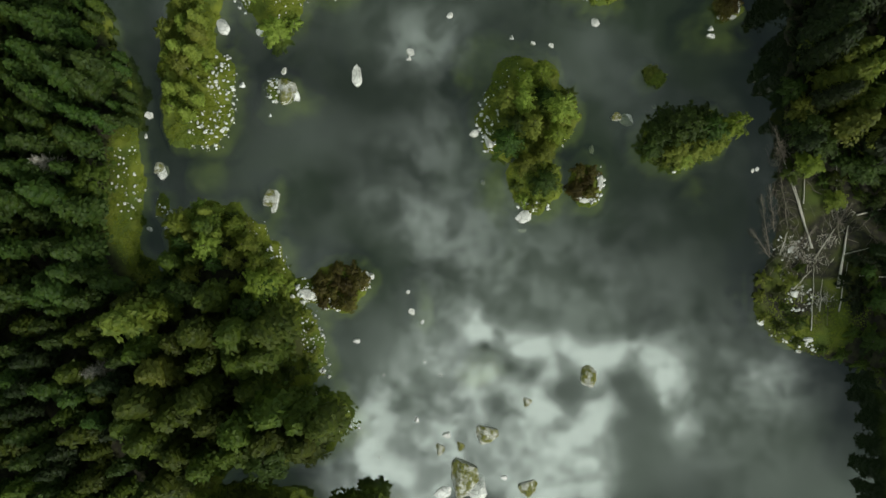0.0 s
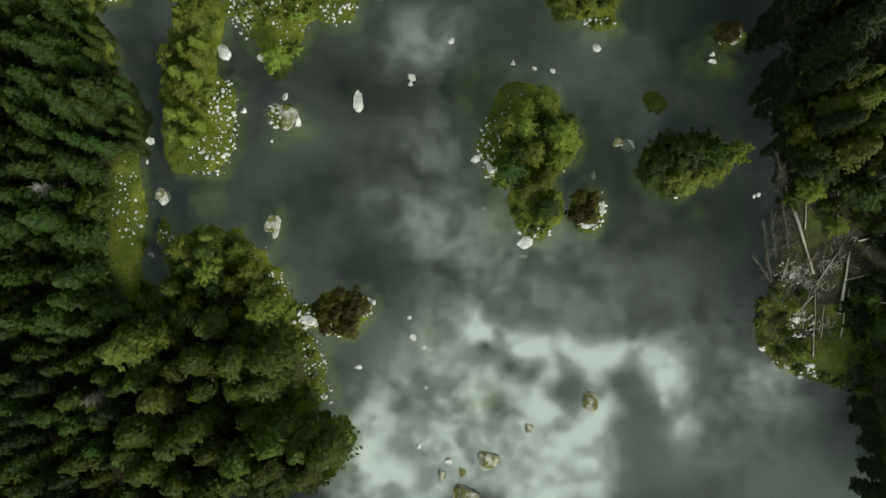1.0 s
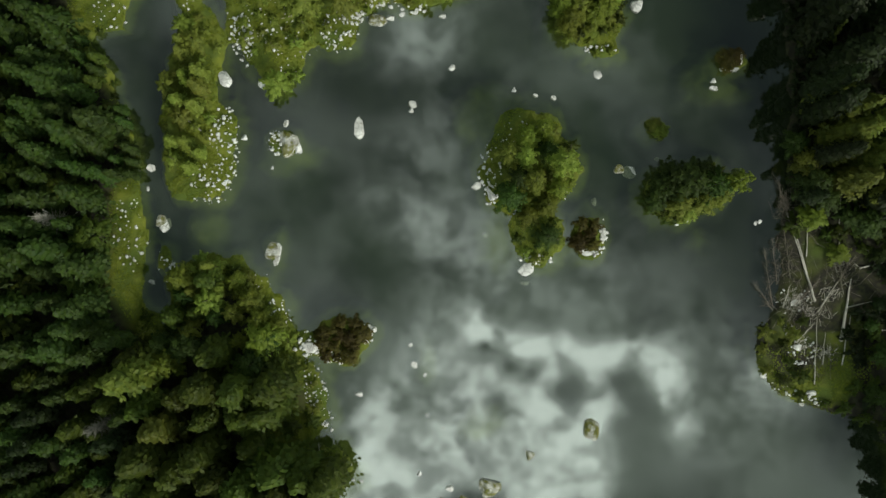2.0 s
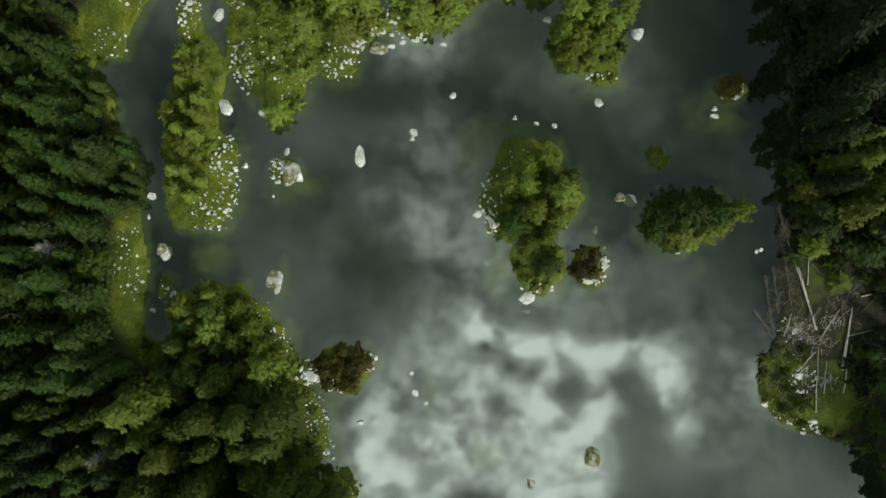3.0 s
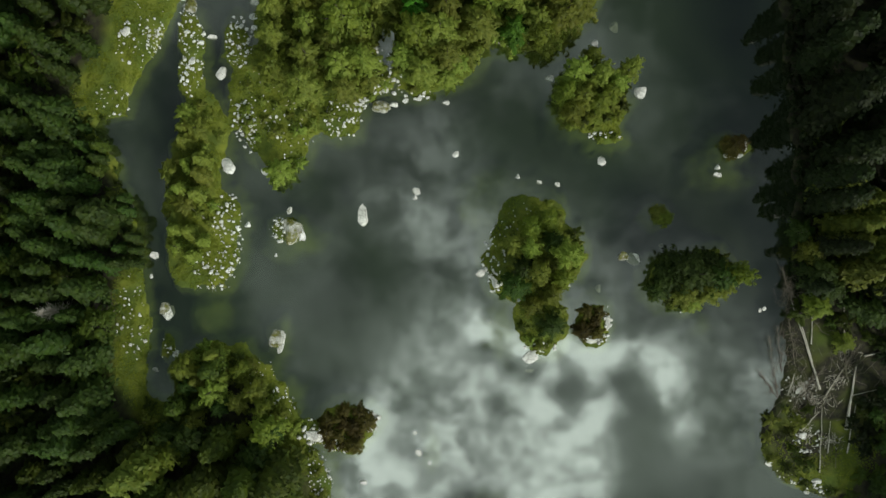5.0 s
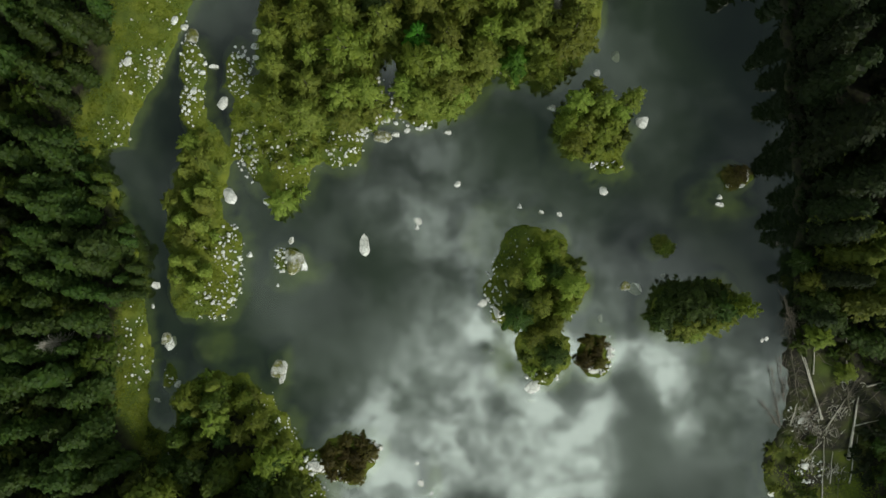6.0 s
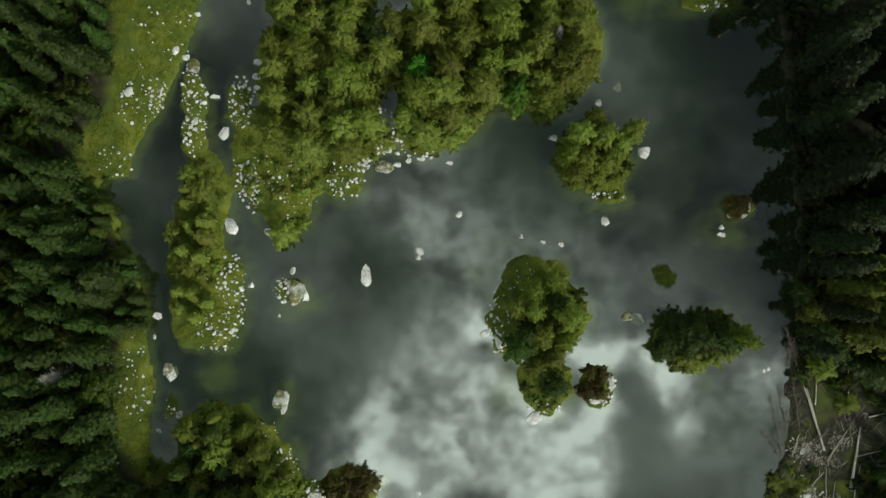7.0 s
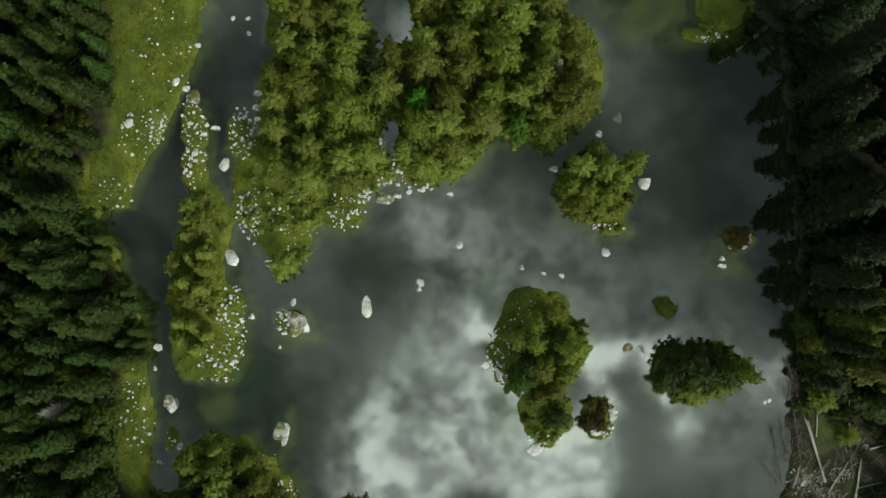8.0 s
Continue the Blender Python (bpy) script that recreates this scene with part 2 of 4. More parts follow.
def ovals(x, y, rows):
    """How many metres inside the nearest of some ovals (x, y, half width, half length, turn) a place lies; outside it is negative."""
    best = np.full(np.shape(x), -1e3)
    for cx, cy, rx, ry, turn in rows:
        c, s = math.cos(radians(turn)), math.sin(radians(turn))
        p, q = (x - cx) * c + (y - cy) * s, (y - cy) * c - (x - cx) * s
        best = np.maximum(best, (1 - np.hypot(p / rx, q / ry)) * min(rx, ry))
    return best


def line(rows, y):
    """The x of a shore at y, from a few (x, y)."""
    rows = sorted(rows, key=lambda r: r[1])
    return np.interp(y, [r[1] for r in rows], [r[0] for r in rows])


WEST_SHORE = [
    (-30.1, -62.9), (-30.2, -37.0), (-39.6, -32.4), (-41.1, -1.3), (-43.5, 3.4), (-43.9, 7.3), (-42.5, 12.0), (-44.0, 16.7), (-44.7, 23.1),
    (-46.3, 29.4), (-48.9, 35.8), (-52.1, 39.5), (-51.3, 40.6), (-46.7, 41.3), (-46.4, 44.3), (-44.9, 47.5),
    (-41.4, 52.0), (-39.7, 56.9), (-37.8, 61.7), (-36.6, 66.4), (-37.0, 70.4), (-38.3, 94.5), (-41.6, 143.5),
]
EAST_SHORE = [
    (63.1, -62.1), (58.6, -18.2), (56.5, -13.5), (51.7, -12.1), (45.6, -10.4), (41.7, -7.9), (40.2, -3.6), (41.0, -0.6),
    (43.0, 2.2), (43.3, 6.4), (42.9, 11.9), (44.7, 15.3), (45.3, 18.1), (45.7, 37.7), (44.1, 45.9),
    (44.3, 60.0), (43.5, 64.7), (39.6, 67.9), (39.3, 74.2), (41.7, 101.3), (46.4, 141.5),
]
PENINSULA = [
    (-32.0, -6.0, 9.8, 14.8, 0), (-29.5, -20.8, 14.4, 5.8, 0), (-34.0, 4.5, 6.9, 5.6, 0), (-21.8, -9.9, 3.7, 7, 10),
    (-18.2, -20.3, 3, 4.5, 0), (-43.7, -16.9, 17.9, 14.8, 0), (-28.7, -32.7, 10.1, 3.9, 0), (-13.1, -33.4, 4.7, 3.3, 0),
    (-42.6, 0.1, 2, 2.5, 0),
]
HEATH_POINT = [(-16.3, -1.7, 4.1, 3.3, 20), (-21.0, -2.9, 2.7, 2, 0)]
STRIP_ISLAND = [
    (-37.8, 29.3, 4.3, 10.1, 0), (-36.2, 38.7, 3.5, 6.2, 0), (-37.8, 48.2, 2, 7, 5), (-34.6, 21.5, 3.7, 4.3, -25), (-37.8, 19.9, 2.5, 3.1, 0),
    (-32.7, 26.2, 2.3, 4.7, 0), (-38.6, 53.3, 1.4, 3.1, 0),
]
NORTH_ISLAND = [
    (-20.8, 54.4, 8.2, 11.7, 0), (-25.6, 44.1, 7.2, 8.6, 0), (-24.8, 37.1, 3.5, 4.3, 0), (-18.5, 44.1, 4.7, 5.8, 20), (-5.1, 55.0, 9.4, 10.1, 0),
    (9.1, 59.6, 9.8, 9.8, 0), (-20.0, 67.8, 7.8, 10.1, 0), (2.9, 71.5, 10.9, 10.9, 0), (-31.5, 50.5, 1.7, 3.9, 0), (-5.1, 46.7, 5.5, 2.3, 8),
    (-14.6, 46.4, 4.7, 3.5, 0), (6.2, 89.8, 15.6, 15.6, 0), (-25.5, 86.3, 4.7, 12.5, 0),
]
COVE = [(-11.7, 68.9, 3, 5.5, 20), (-10.6, 49.9, 1.2, 3.1, 0)]
WILLOW_ISLET = [(17.9, 42.6, 5.1, 4.1, 30), (19.8, 37.9, 2, 1.2, 0)]
CENTRE_ISLAND = [(9.4, 22.9, 5.6, 7.6, 0), (12.9, 22.1, 3.7, 4.7, 0), (10.6, 13.1, 3.7, 4.8, 0), (5.9, 19.8, 2.8, 4.7, 20)]
HEATH_ISLET = [(17.5, 12.6, 2.2, 2.8, 0)]
FIR_ISLET = [(29.2, 17.5, 4.1, 3.3, 0), (34.1, 19.0, 3.3, 3, 20)]
BUSH_ISLET = [(27.1, 27.1, 1, 1, 0)]
EAST_ISLET = [(37.1, 36.5, 2.3, 1.7, 0)]
STONE_BANKS = [(-40.8, 9.8, 1, 2, 0), (-24.6, 25.4, 2.0, 1.9, 0), (-25.7, 10.0, 0.7, 1.2, 0)]
NORTH_SHELF = [(33.8, 64.7, 3.1, 1.1, 0), (35.3, 68.0, 3.5, 3.1, 0)]
ISLETS = [PENINSULA, HEATH_POINT, STRIP_ISLAND, WILLOW_ISLET, CENTRE_ISLAND, HEATH_ISLET, FIR_ISLET, BUSH_ISLET, EAST_ISLET, NORTH_SHELF, STONE_BANKS]
SHOALS = [(x, y, a * 1.35, b * 1.35, turn) for x, y, a, b, turn in [
    (-4.6, -4.4, 3.5, 5.8, 0), (2.4, -13.7, 3.9, 3.9, 0), (-35.3, 13.6, 4.7, 3.9, 0), (4.0, 29.2, 5.5, 5.5, 0), (35.2, 33.0, 6.2, 3.5, 20),
    (5.5, 11.9, 4.7, 7, 0), (33.1, 11.9, 3.1, 3.5, 0), (24.8, 68.1, 8.6, 4.7, 0), (19.5, 37.6, 4.0, 2.2, 0),
    (-24.6, 23.6, 5.0, 3.0, 0), (36.9, 33.0, 3.7, 2.3, 0),
]]


def inside(x, y):
    """Metres inland (minus: out in the water), with an uneven shoreline."""
    s = np.maximum(line(WEST_SHORE, y) - x, x - line(EAST_SHORE, y)) * 0.9
    for rows in ISLETS:
        s = np.maximum(s, ovals(x, y, rows))
    north = np.minimum(ovals(x, y, NORTH_ISLAND), -ovals(x, y, COVE))
    s = np.maximum(s, north)
    return s + rough_noise(x, y, 5.0, 3) * 0.9 + rough_noise(x, y, 1.9, 5) * 0.8


def height(x, y):
    s = inside(x, y)
    land = np.minimum(s * 0.35, 0.55) + np.clip(s - 2, 0, 40) * 0.03 + rough_noise(x, y, 3.0, 11) * np.clip(s, 0, 1) * 0.25
    bed = -np.clip(-s * np.interp(x, (-40, -34, 28, 37, 41), (2.8, 1.5, 1.25, 1.5, 3.2)), 0, 3.2) - 0.02
    shoal = np.clip((ovals(x, y, SHOALS) + rough_noise(x, y, 6.0, 23) * 2.6 + rough_noise(x, y, 2.2, 27) * 0.9) * 0.22, 0, 1)
    bed = np.where(s < 0, np.maximum(bed, -3.2 + shoal * (2.9 + rough_noise(x, y, 4.0, 21) * 0.5)), bed) + rough_noise(x, y, 4.0, 17) * 0.2 * np.clip(-s, 0, 1)
    return np.where(s > 0, land, np.minimum(bed, -0.01))


FOREST_EDGE = [
    (-30.1, -62.9), (-39.6, -32.4), (-42.2, -2.9), (-45.0, 1.0), (-47.4, 4.9), (-47.9, 12.0), (-47.6, 18.3), (-45.5, 22.3), (-46.9, 29.4),
    (-49.7, 35.0), (-54.0, 39.7), (-53.7, 46.0), (-49.3, 51.5), (-48.6, 62.6), (-49.0, 70.6), (-49.7, 143.7),
]


def wooded(x, y):
    """Metres inside the closed forest."""
    west = np.maximum(line(FOREST_EDGE, y) - x, ovals(x, y, PENINSULA[:2] + PENINSULA[3:6]) - 2.2)
    east = np.minimum(x - line(EAST_SHORE, y) + 0.4, 40)
    clearing = np.maximum(0, ovals(x, y, [(49.5, 3.3, 8.2, 14.4, 0), (45.6, -6.0, 5.5, 4.7, 0)]))
    return np.maximum(west, np.where(clearing > 0, -1, east))


# ---- ground: one sheet of lake bed, shore, meadow and forest floor out to the horizon ----
def stretch(lo, hi, step):
    out = [60, 140, 300, 700, 2500]
    return np.concatenate([[lo - d for d in reversed(out)], np.arange(lo, hi + step / 2, step), [hi + d for d in out]])


gx, gy = stretch(-76, 78, 0.45), stretch(-42, 82, 0.45)
GX, GY = np.meshgrid(gx, gy)
GZ = height(GX, GY)
nx, ny = len(gx), len(gy)
me = bpy.data.meshes.new("ground")
idx = np.arange(nx * ny).reshape(ny, nx)
quads = np.stack([idx[:-1, :-1], idx[:-1, 1:], idx[1:, 1:], idx[1:, :-1]], -1).reshape(-1, 4)


def fill(mesh, co, faces):
    """Puts points and faces of one size into a mesh."""
    k = faces.shape[1]
    mesh.vertices.add(len(co))
    mesh.vertices.foreach_set("co", np.asarray(co, np.float32).ravel())
    mesh.loops.add(faces.size)
    mesh.loops.foreach_set("vertex_index", faces.astype(np.int32).ravel())
    mesh.polygons.add(len(faces))
    mesh.polygons.foreach_set("loop_start", np.arange(0, faces.size, k, dtype=np.int32))
    mesh.update(calc_edges=True)
    return mesh


fill(me, np.stack([GX, GY, GZ], -1).reshape(-1, 3), quads)
me.polygons.foreach_set("use_smooth", np.ones(len(quads), bool))
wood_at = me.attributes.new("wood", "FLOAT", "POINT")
# east bank: bare litter, plus shade painted into the floor colour
litter_shade = np.where((GX > 40) & (GY > -1), 1.15 + 1.2 * rough_noise(GX, GY, 5, 41) + np.clip((GY - 7) * 0.12, 0, 1), np.where((GX > 40) & (GY > -16), 0.95 + 1.2 * rough_noise(GX, GY, 4, 41) + np.clip((GX - 52) * 0.15, 0, 1), 0))
wood_at.data.foreach_set("value", np.clip(litter_shade + wooded(GX, GY) * 0.5 + rough_noise(GX, GY, 4, 31) * 0.6 + 0.2, 0, 1).astype(np.float32).ravel())
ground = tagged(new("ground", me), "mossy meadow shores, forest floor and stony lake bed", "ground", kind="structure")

m, nt, out = material("ground")
p = where(nt)
z = node(nt, "ShaderNodeSeparateXYZ", Vector=p).outputs["Z"]
mid, fine, tiny = grain(nt, p, 0.25, 4.0), grain(nt, p, 1.3, 5.0), grain(nt, p, 7.0, 4.0, 0.7)
meadow = blend(nt, ramp(nt, mid, 0.35, 0.65), (0.058, 0.088, 0.007), (0.13, 0.15, 0.012))
meadow = blend(nt, ramp(nt, fine, 0.45, 0.75, 0, 0.6), meadow, (0.05, 0.07, 0.006))
meadow = blend(nt, ramp(nt, tiny, 0.5, 0.8, 0, 0.25), meadow, (0.15, 0.14, 0.03))
# near-black floor: the shade between the trees is in its colour
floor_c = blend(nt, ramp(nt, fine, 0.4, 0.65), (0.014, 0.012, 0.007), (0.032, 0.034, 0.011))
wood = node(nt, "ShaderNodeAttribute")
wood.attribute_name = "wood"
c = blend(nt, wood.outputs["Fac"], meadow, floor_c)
wet = ramp(nt, calc(nt, "ADD", z, calc(nt, "MULTIPLY", fine, 0.12)), 0.03, 0.1, 0.5, 0.0)
c = blend(nt, wet, c, blend(nt, tiny, (0.05, 0.045, 0.025), (0.12, 0.11, 0.07)))
# bed colour darkens with depth, painting in the light lost in water
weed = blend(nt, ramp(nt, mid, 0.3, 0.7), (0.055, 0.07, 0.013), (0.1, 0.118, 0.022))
dim_bed = blend(nt, mid, (0.008, 0.012, 0.008), (0.016, 0.022, 0.012))
bed_c = blend(nt, ramp(nt, calc(nt, "ADD", z, calc(nt, "MULTIPLY", calc(nt, "SUBTRACT", mid, 0.5), 1.0)), -2.4, -0.5), dim_bed, weed)
# beside the woods the bed is painted dark, like their shade on it
c = blend(nt, ramp(nt, z, -0.12, 0.0, 1.0, 0.0), c, blend(nt, wood.outputs["Fac"], bed_c, dim_bed))
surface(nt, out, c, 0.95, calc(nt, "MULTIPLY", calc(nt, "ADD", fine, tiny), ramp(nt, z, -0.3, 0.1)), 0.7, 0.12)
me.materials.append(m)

# ---- water: one level sheet ----
wm = bpy.data.meshes.new("water")
fill(wm, np.array([(-2590, -2540, 0), (2590, -2540, 0), (2590, 2610, 0), (-2590, 2610, 0)], float), np.array([[0, 1, 2, 3]]))
water = tagged(new("water", wm), "calm dark green lake water mirroring bright clouds", "water", kind="structure")
m, nt, out = material("lake_water")
p = where(nt)
murk = blend(nt, grain(nt, p, 0.06, 3.0), (0.016, 0.034, 0.012), (0.03, 0.055, 0.02))
body = node(nt, "ShaderNodeMixShader", Fac=0.92)
nt.links.new(node(nt, "ShaderNodeBsdfDiffuse", Color=murk).outputs[0], body.inputs[1])
nt.links.new(node(nt, "ShaderNodeBsdfTransparent", Color=(0.88, 0.95, 0.78, 1)).outputs[0], body.inputs[2])
slant = node(nt, "ShaderNodeLayerWeight", Blend=0.5).outputs["Facing"]
mix = node(nt, "ShaderNodeMixShader", Fac=calc(nt, "MULTIPLY_ADD", calc(nt, "POWER", slant, 4.0), 0.7, 0.3))
nt.links.new(body.outputs[0], mix.inputs[1])
nt.links.new(node(nt, "ShaderNodeBsdfGlossy", Color=(1, 1, 1, 1), Roughness=0.004).outputs[0], mix.inputs[2])
nt.links.new(mix.outputs[0], out.inputs["Surface"])
wm.materials.append(m)


# ---- plants ----
def tube(points, radii, sides=6):
    """A tapered tube along some points, as points and quads."""
    co, faces = [], []
    for k, (q, r) in enumerate(zip(points, radii)):
        ahead = (Vector(points[min(k + 1, len(points) - 1)]) - Vector(points[max(k - 1, 0)])).normalized()
        a = ahead.orthogonal().normalized()
        b = ahead.cross(a)
        for s in range(sides):
            w = 2 * math.pi * s / sides
            co.append(Vector(q) + (a * math.cos(w) + b * math.sin(w)) * r)
        if k:
            o = (k - 1) * sides
            faces += [(o + s, o + (s + 1) % sides, o + sides + (s + 1) % sides, o + sides + s) for s in range(sides)]
    return [tuple(v) for v in co], faces


def joined(tubes):
    co, faces = [], []
    for c, f in tubes:
        o = len(co)
        co += c
        faces += [tuple(i + o for i in q) for q in f]
    return np.array(co), np.array(faces)


def sprays(place, normal, along, length, width):
    """Small leaf sprays: a bent quad at each place."""
    n = normal / np.linalg.norm(normal, axis=1, keepdims=True)
    a = along - n * np.sum(along * n, axis=1, keepdims=True)
    a /= np.linalg.norm(a, axis=1, keepdims=True) + 1e-9
    b = np.cross(n, a)
    l, w = length[:, None], width[:, None]
    co = np.stack([place - a * l * 0.5, place + b * w * 0.5 + n * w * 0.12, place + a * l * 0.5 - n * l * 0.12, place - b * w * 0.5 + n * w * 0.12], 1)
    return co.reshape(-1, 3), np.arange(len(co) * 4).reshape(-1, 4)


lin = np.linspace(-1, 1, 4)
CUBE = []
for axis in range(3):
    for side in (-1, 1):
        for i in range(3):
            for j in range(3):
                ring4 = [(lin[i], lin[j]), (lin[i + 1], lin[j]), (lin[i + 1], lin[j + 1]), (lin[i], lin[j + 1])]
                for u, v in ring4 if side > 0 else ring4[::-1]:
                    q = [u, v]
                    q.insert(axis, side)
                    if axis == 1:
                        q = [v, side, u]
                    CUBE.append(q)
CUBE = np.array(CUBE, float)
CUBE /= np.linalg.norm(CUBE, axis=1, keepdims=True)


def heart(mid, size, flatten=0.8):
    """The dense inner twigs and leaves of each clump, below the outer sprays."""
    bumps = 1 + 0.16 * np.sin(CUBE[:, 0] * 7) * np.cos(CUBE[:, 1] * 6 + CUBE[:, 2] * 5)
    co = (mid[:, None, :] + (CUBE * bumps[:, None])[None] * size[:, None, None] * np.array([1.1, 1.1, flatten])).reshape(-1, 3)
    return co, np.arange(len(co)).reshape(-1, 4)


def both(a, b):
    return np.concatenate([a[0], b[0]]), np.concatenate([a[1], b[1] + len(a[0])])


def part(name, co, faces, mat, parent, label=""):
    mesh = fill(bpy.data.meshes.new(name), co, np.asarray(faces))
    mesh.materials.append(mat)
    ob = new(name, mesh)
    ob.parent = parent
    return tagged(ob, label)


def spruce(name, label, h, r, seed, leaf, count=1900, blunt=0.55):
    g = np.random.default_rng(seed)
    top = tagged(new(name), label, "tree")
    top["crown"], top["tall"] = r, h
    trunk = tube([(0, 0, -0.3), (0.05, 0, h * 0.5), (0, 0, h)], [0.16 + h * 0.008, 0.1 + h * 0.004, 0.02])
    part("trunk", *joined([trunk]), BARK, top)
    whorls = int(h / 0.55)
    k = g.random(count) ** 1.35
    w = np.floor(k * whorls).astype(int)
    zc = (0.1 + 0.9 * (w + 0.5) / whorls) * h
    arms = 7
    arm = g.integers(0, arms, count)
    ang = (w * 2.4 + arm * 2 * math.pi / arms) + np.sin(w * 12.9 + arm * 78.2) * 0.45 + g.normal(0, 0.16, count)
    reach = r * (1 - zc / h * 0.97) ** blunt * (0.78 + 0.3 * np.sin(w * 3.7 + arm * 5.1) + 0.16 * np.sin(w * 17.3 + arm * 29.7))
    f = 0.2 + 0.8 * g.random(count) ** 0.6
    rad = reach * f
    place = np.stack([np.cos(ang) * rad, np.sin(ang) * rad, zc + 0.35 * rad * 0.3 - 0.32 * rad * f + g.normal(0, 0.12, count)], 1)
    outw = np.stack([np.cos(ang), np.sin(ang), np.full(count, -0.25)], 1)
    normal = np.array([0, 0, 1.0]) + outw * 0.45 + g.normal(0, 0.3, (count, 3))
    along = outw + g.normal(0, 0.4, (count, 3))
    size = 0.33 + 0.22 * g.random(count)
    levels = np.linspace(0.16, 0.9, 6)
    core = heart(np.stack([0 * levels, 0 * levels, levels * h], 1), r * 0.66 * (1 - levels * 0.97) ** blunt, 1.0)
    part("crown", *both(sprays(place, normal, along, size * 1.35, size * 0.75), core), leaf, top)
    return top


def leafy(name, label, h, r, seed, leaf, count=1500, low=0.3, boughs=26, spread=0.3):
    """A broad-leaved tree or bush: trunk and limbs, and boughs of leaf sprays that taper to their tips."""
    g = np.random.default_rng(seed)
    top = tagged(new(name), label, "bush" if h < 3.2 else "tree")
    top["crown"], top["tall"] = r, h
    k = (np.arange(boughs) + 0.5) / boughs
    ang = np.arange(boughs) * 2.4 + g.normal(0, 0.35, boughs)
    side = np.stack([np.cos(ang), np.sin(ang), 0 * ang], 1)
    shape = (1 - k ** 1.7) ** 0.62
    reach = r * np.maximum(shape, 0.3) * g.uniform(0.72, 1.22, boughs)
    root = np.stack([0 * k, 0 * k, h * (low * 0.45 + (0.86 - low * 0.45) * k)], 1) + side * reach[:, None] * 0.08
    rise = reach * (0.1 + 0.75 * k) * g.uniform(0.7, 1.3, boughs)
    tip = root + side * reach[:, None] + np.array([0, 0, 1.0]) * np.minimum(rise, h * 1.02 - root[:, 2])[:, None]
    wood = [tube([(0, 0, -0.3), (0.04 * r, 0.03 * r, h * 0.4), (0, 0, h * 0.86)], [0.05 + h * 0.012, 0.03 + h * 0.008, 0.02])]
    limbs = [tube([tuple(root[i]), tuple((root[i] + tip[i]) / 2 - np.array([0, 0, 0.04 * h])), tuple(tip[i] * 0.9 + root[i] * 0.1)], [0.025 + h * 0.006, 0.02 + h * 0.003, 0.015], 5) for i in range(0, boughs, 3)]
    if h > 4:
        trunk = part("trunk", *joined(wood), BARK, top)
        for limb in limbs[:5]:
            part("limb", *joined([limb]), BARK, trunk)
    else:
        part("stem", *joined(wood + limbs), BARK, top)
    which = g.choice(boughs, count, p=reach ** 1.5 / np.sum(reach ** 1.5))
    f = 0.12 + 0.96 * g.random(count) ** 0.75
    over = g.normal(0, 1, count)
    wide = reach[which] * spread * np.clip(1.12 - f, 0.1, 1) ** 0.7
    across = np.stack([-side[which, 1], side[which, 0], 0 * f], 1)
    place = root[which] + (tip - root)[which] * f[:, None] + across * (over * wide * 0.75)[:, None]
    place[:, 2] += wide * (0.5 - 0.45 * np.abs(over)) - 0.16 * reach[which] * f ** 3 + g.normal(0, 0.3, count) * wide
    place[:, 2] = np.maximum(place[:, 2], 0.05)
    normal = np.array([0, 0, 0.9]) + side[which] * ((0.3 + 0.5 * (1 - k[which])) * f)[:, None] + across * (over * 0.3)[:, None] + g.normal(0, 0.22, (count, 3))
    along = (tip - root)[which] / reach[which, None] + across * np.sign(over)[:, None] * 0.65 + g.normal(0, 0.4, (count, 3))
    s = (0.18 + 0.16 * g.random(count)) * (0.75 + 0.1 * r)
    pick_in = np.arange(0, boughs, 2)
    mid = root[pick_in] + (tip - root)[pick_in] * 0.42
    part("crown", *both(sprays(place, normal, along, s * 1.7, s * 0.66), heart(mid, reach[pick_in] * 0.27, 0.7)), leaf, top)
    return top


def scatter(x0, x1, y0, y1, gap, keep, seed, tries=9000):
    """Places at least gap apart for which keep(x, y) holds."""
    g = np.random.default_rng(seed)
    xs, ys = g.uniform(x0, x1, tries), g.uniform(y0, y1, tries)
    good = keep(xs, ys)
    cells, res = {}, []
    for x, y in zip(xs[good], ys[good]):
        i, j = int(x // gap), int(y // gap)
        if all((x - a) ** 2 + (y - b) ** 2 > gap * gap for di in (-1, 0, 1) for dj in (-1, 0, 1) for a, b in cells.get((i + di, j + dj), ())):
            cells.setdefault((i, j), []).append((x, y))
            res.append((x, y))
    return res


def ground_z(x, y):
    return float(height(np.array([x]), np.array([y]))[0])


PROTOS = []


def plant(kinds, places, group, seed, lo=0.8, hi=1.15):
    """Stands copies of some kinds of plant at places."""
    g = np.random.default_rng(seed)
    for x, y in places:
        k = kinds[g.integers(len(kinds))]
        s = g.uniform(lo, hi)
        m = pose(x, y, max(ground_z(x, y), 0.0) - 0.05, g.normal(0, 2), g.normal(0, 2), g.uniform(0, 360)) 
        tagged(copy_thing(k, m), group=group).scale = (s * g.uniform(0.85, 1.18), s * g.uniform(0.9, 1.1), s)


def stand(kinds, x, y, h, r, seed, group):
    """Stands one plant of that height and crown radius at a place."""
    g = np.random.default_rng(seed)
    k = kinds[seed % len(kinds)]
    m = pose(x, y, max(ground_z(x, y), 0.0) - 0.05, g.normal(0, 2), g.normal(0, 2), g.uniform(0, 360))
    tagged(copy_thing(k, m), group=group).scale = (r / k["crown"] * g.uniform(0.92, 1.08), r / k["crown"] * g.uniform(0.92, 1.08), h / k["tall"])


def proto(ob):
    PROTOS.append(ob)
    return ob


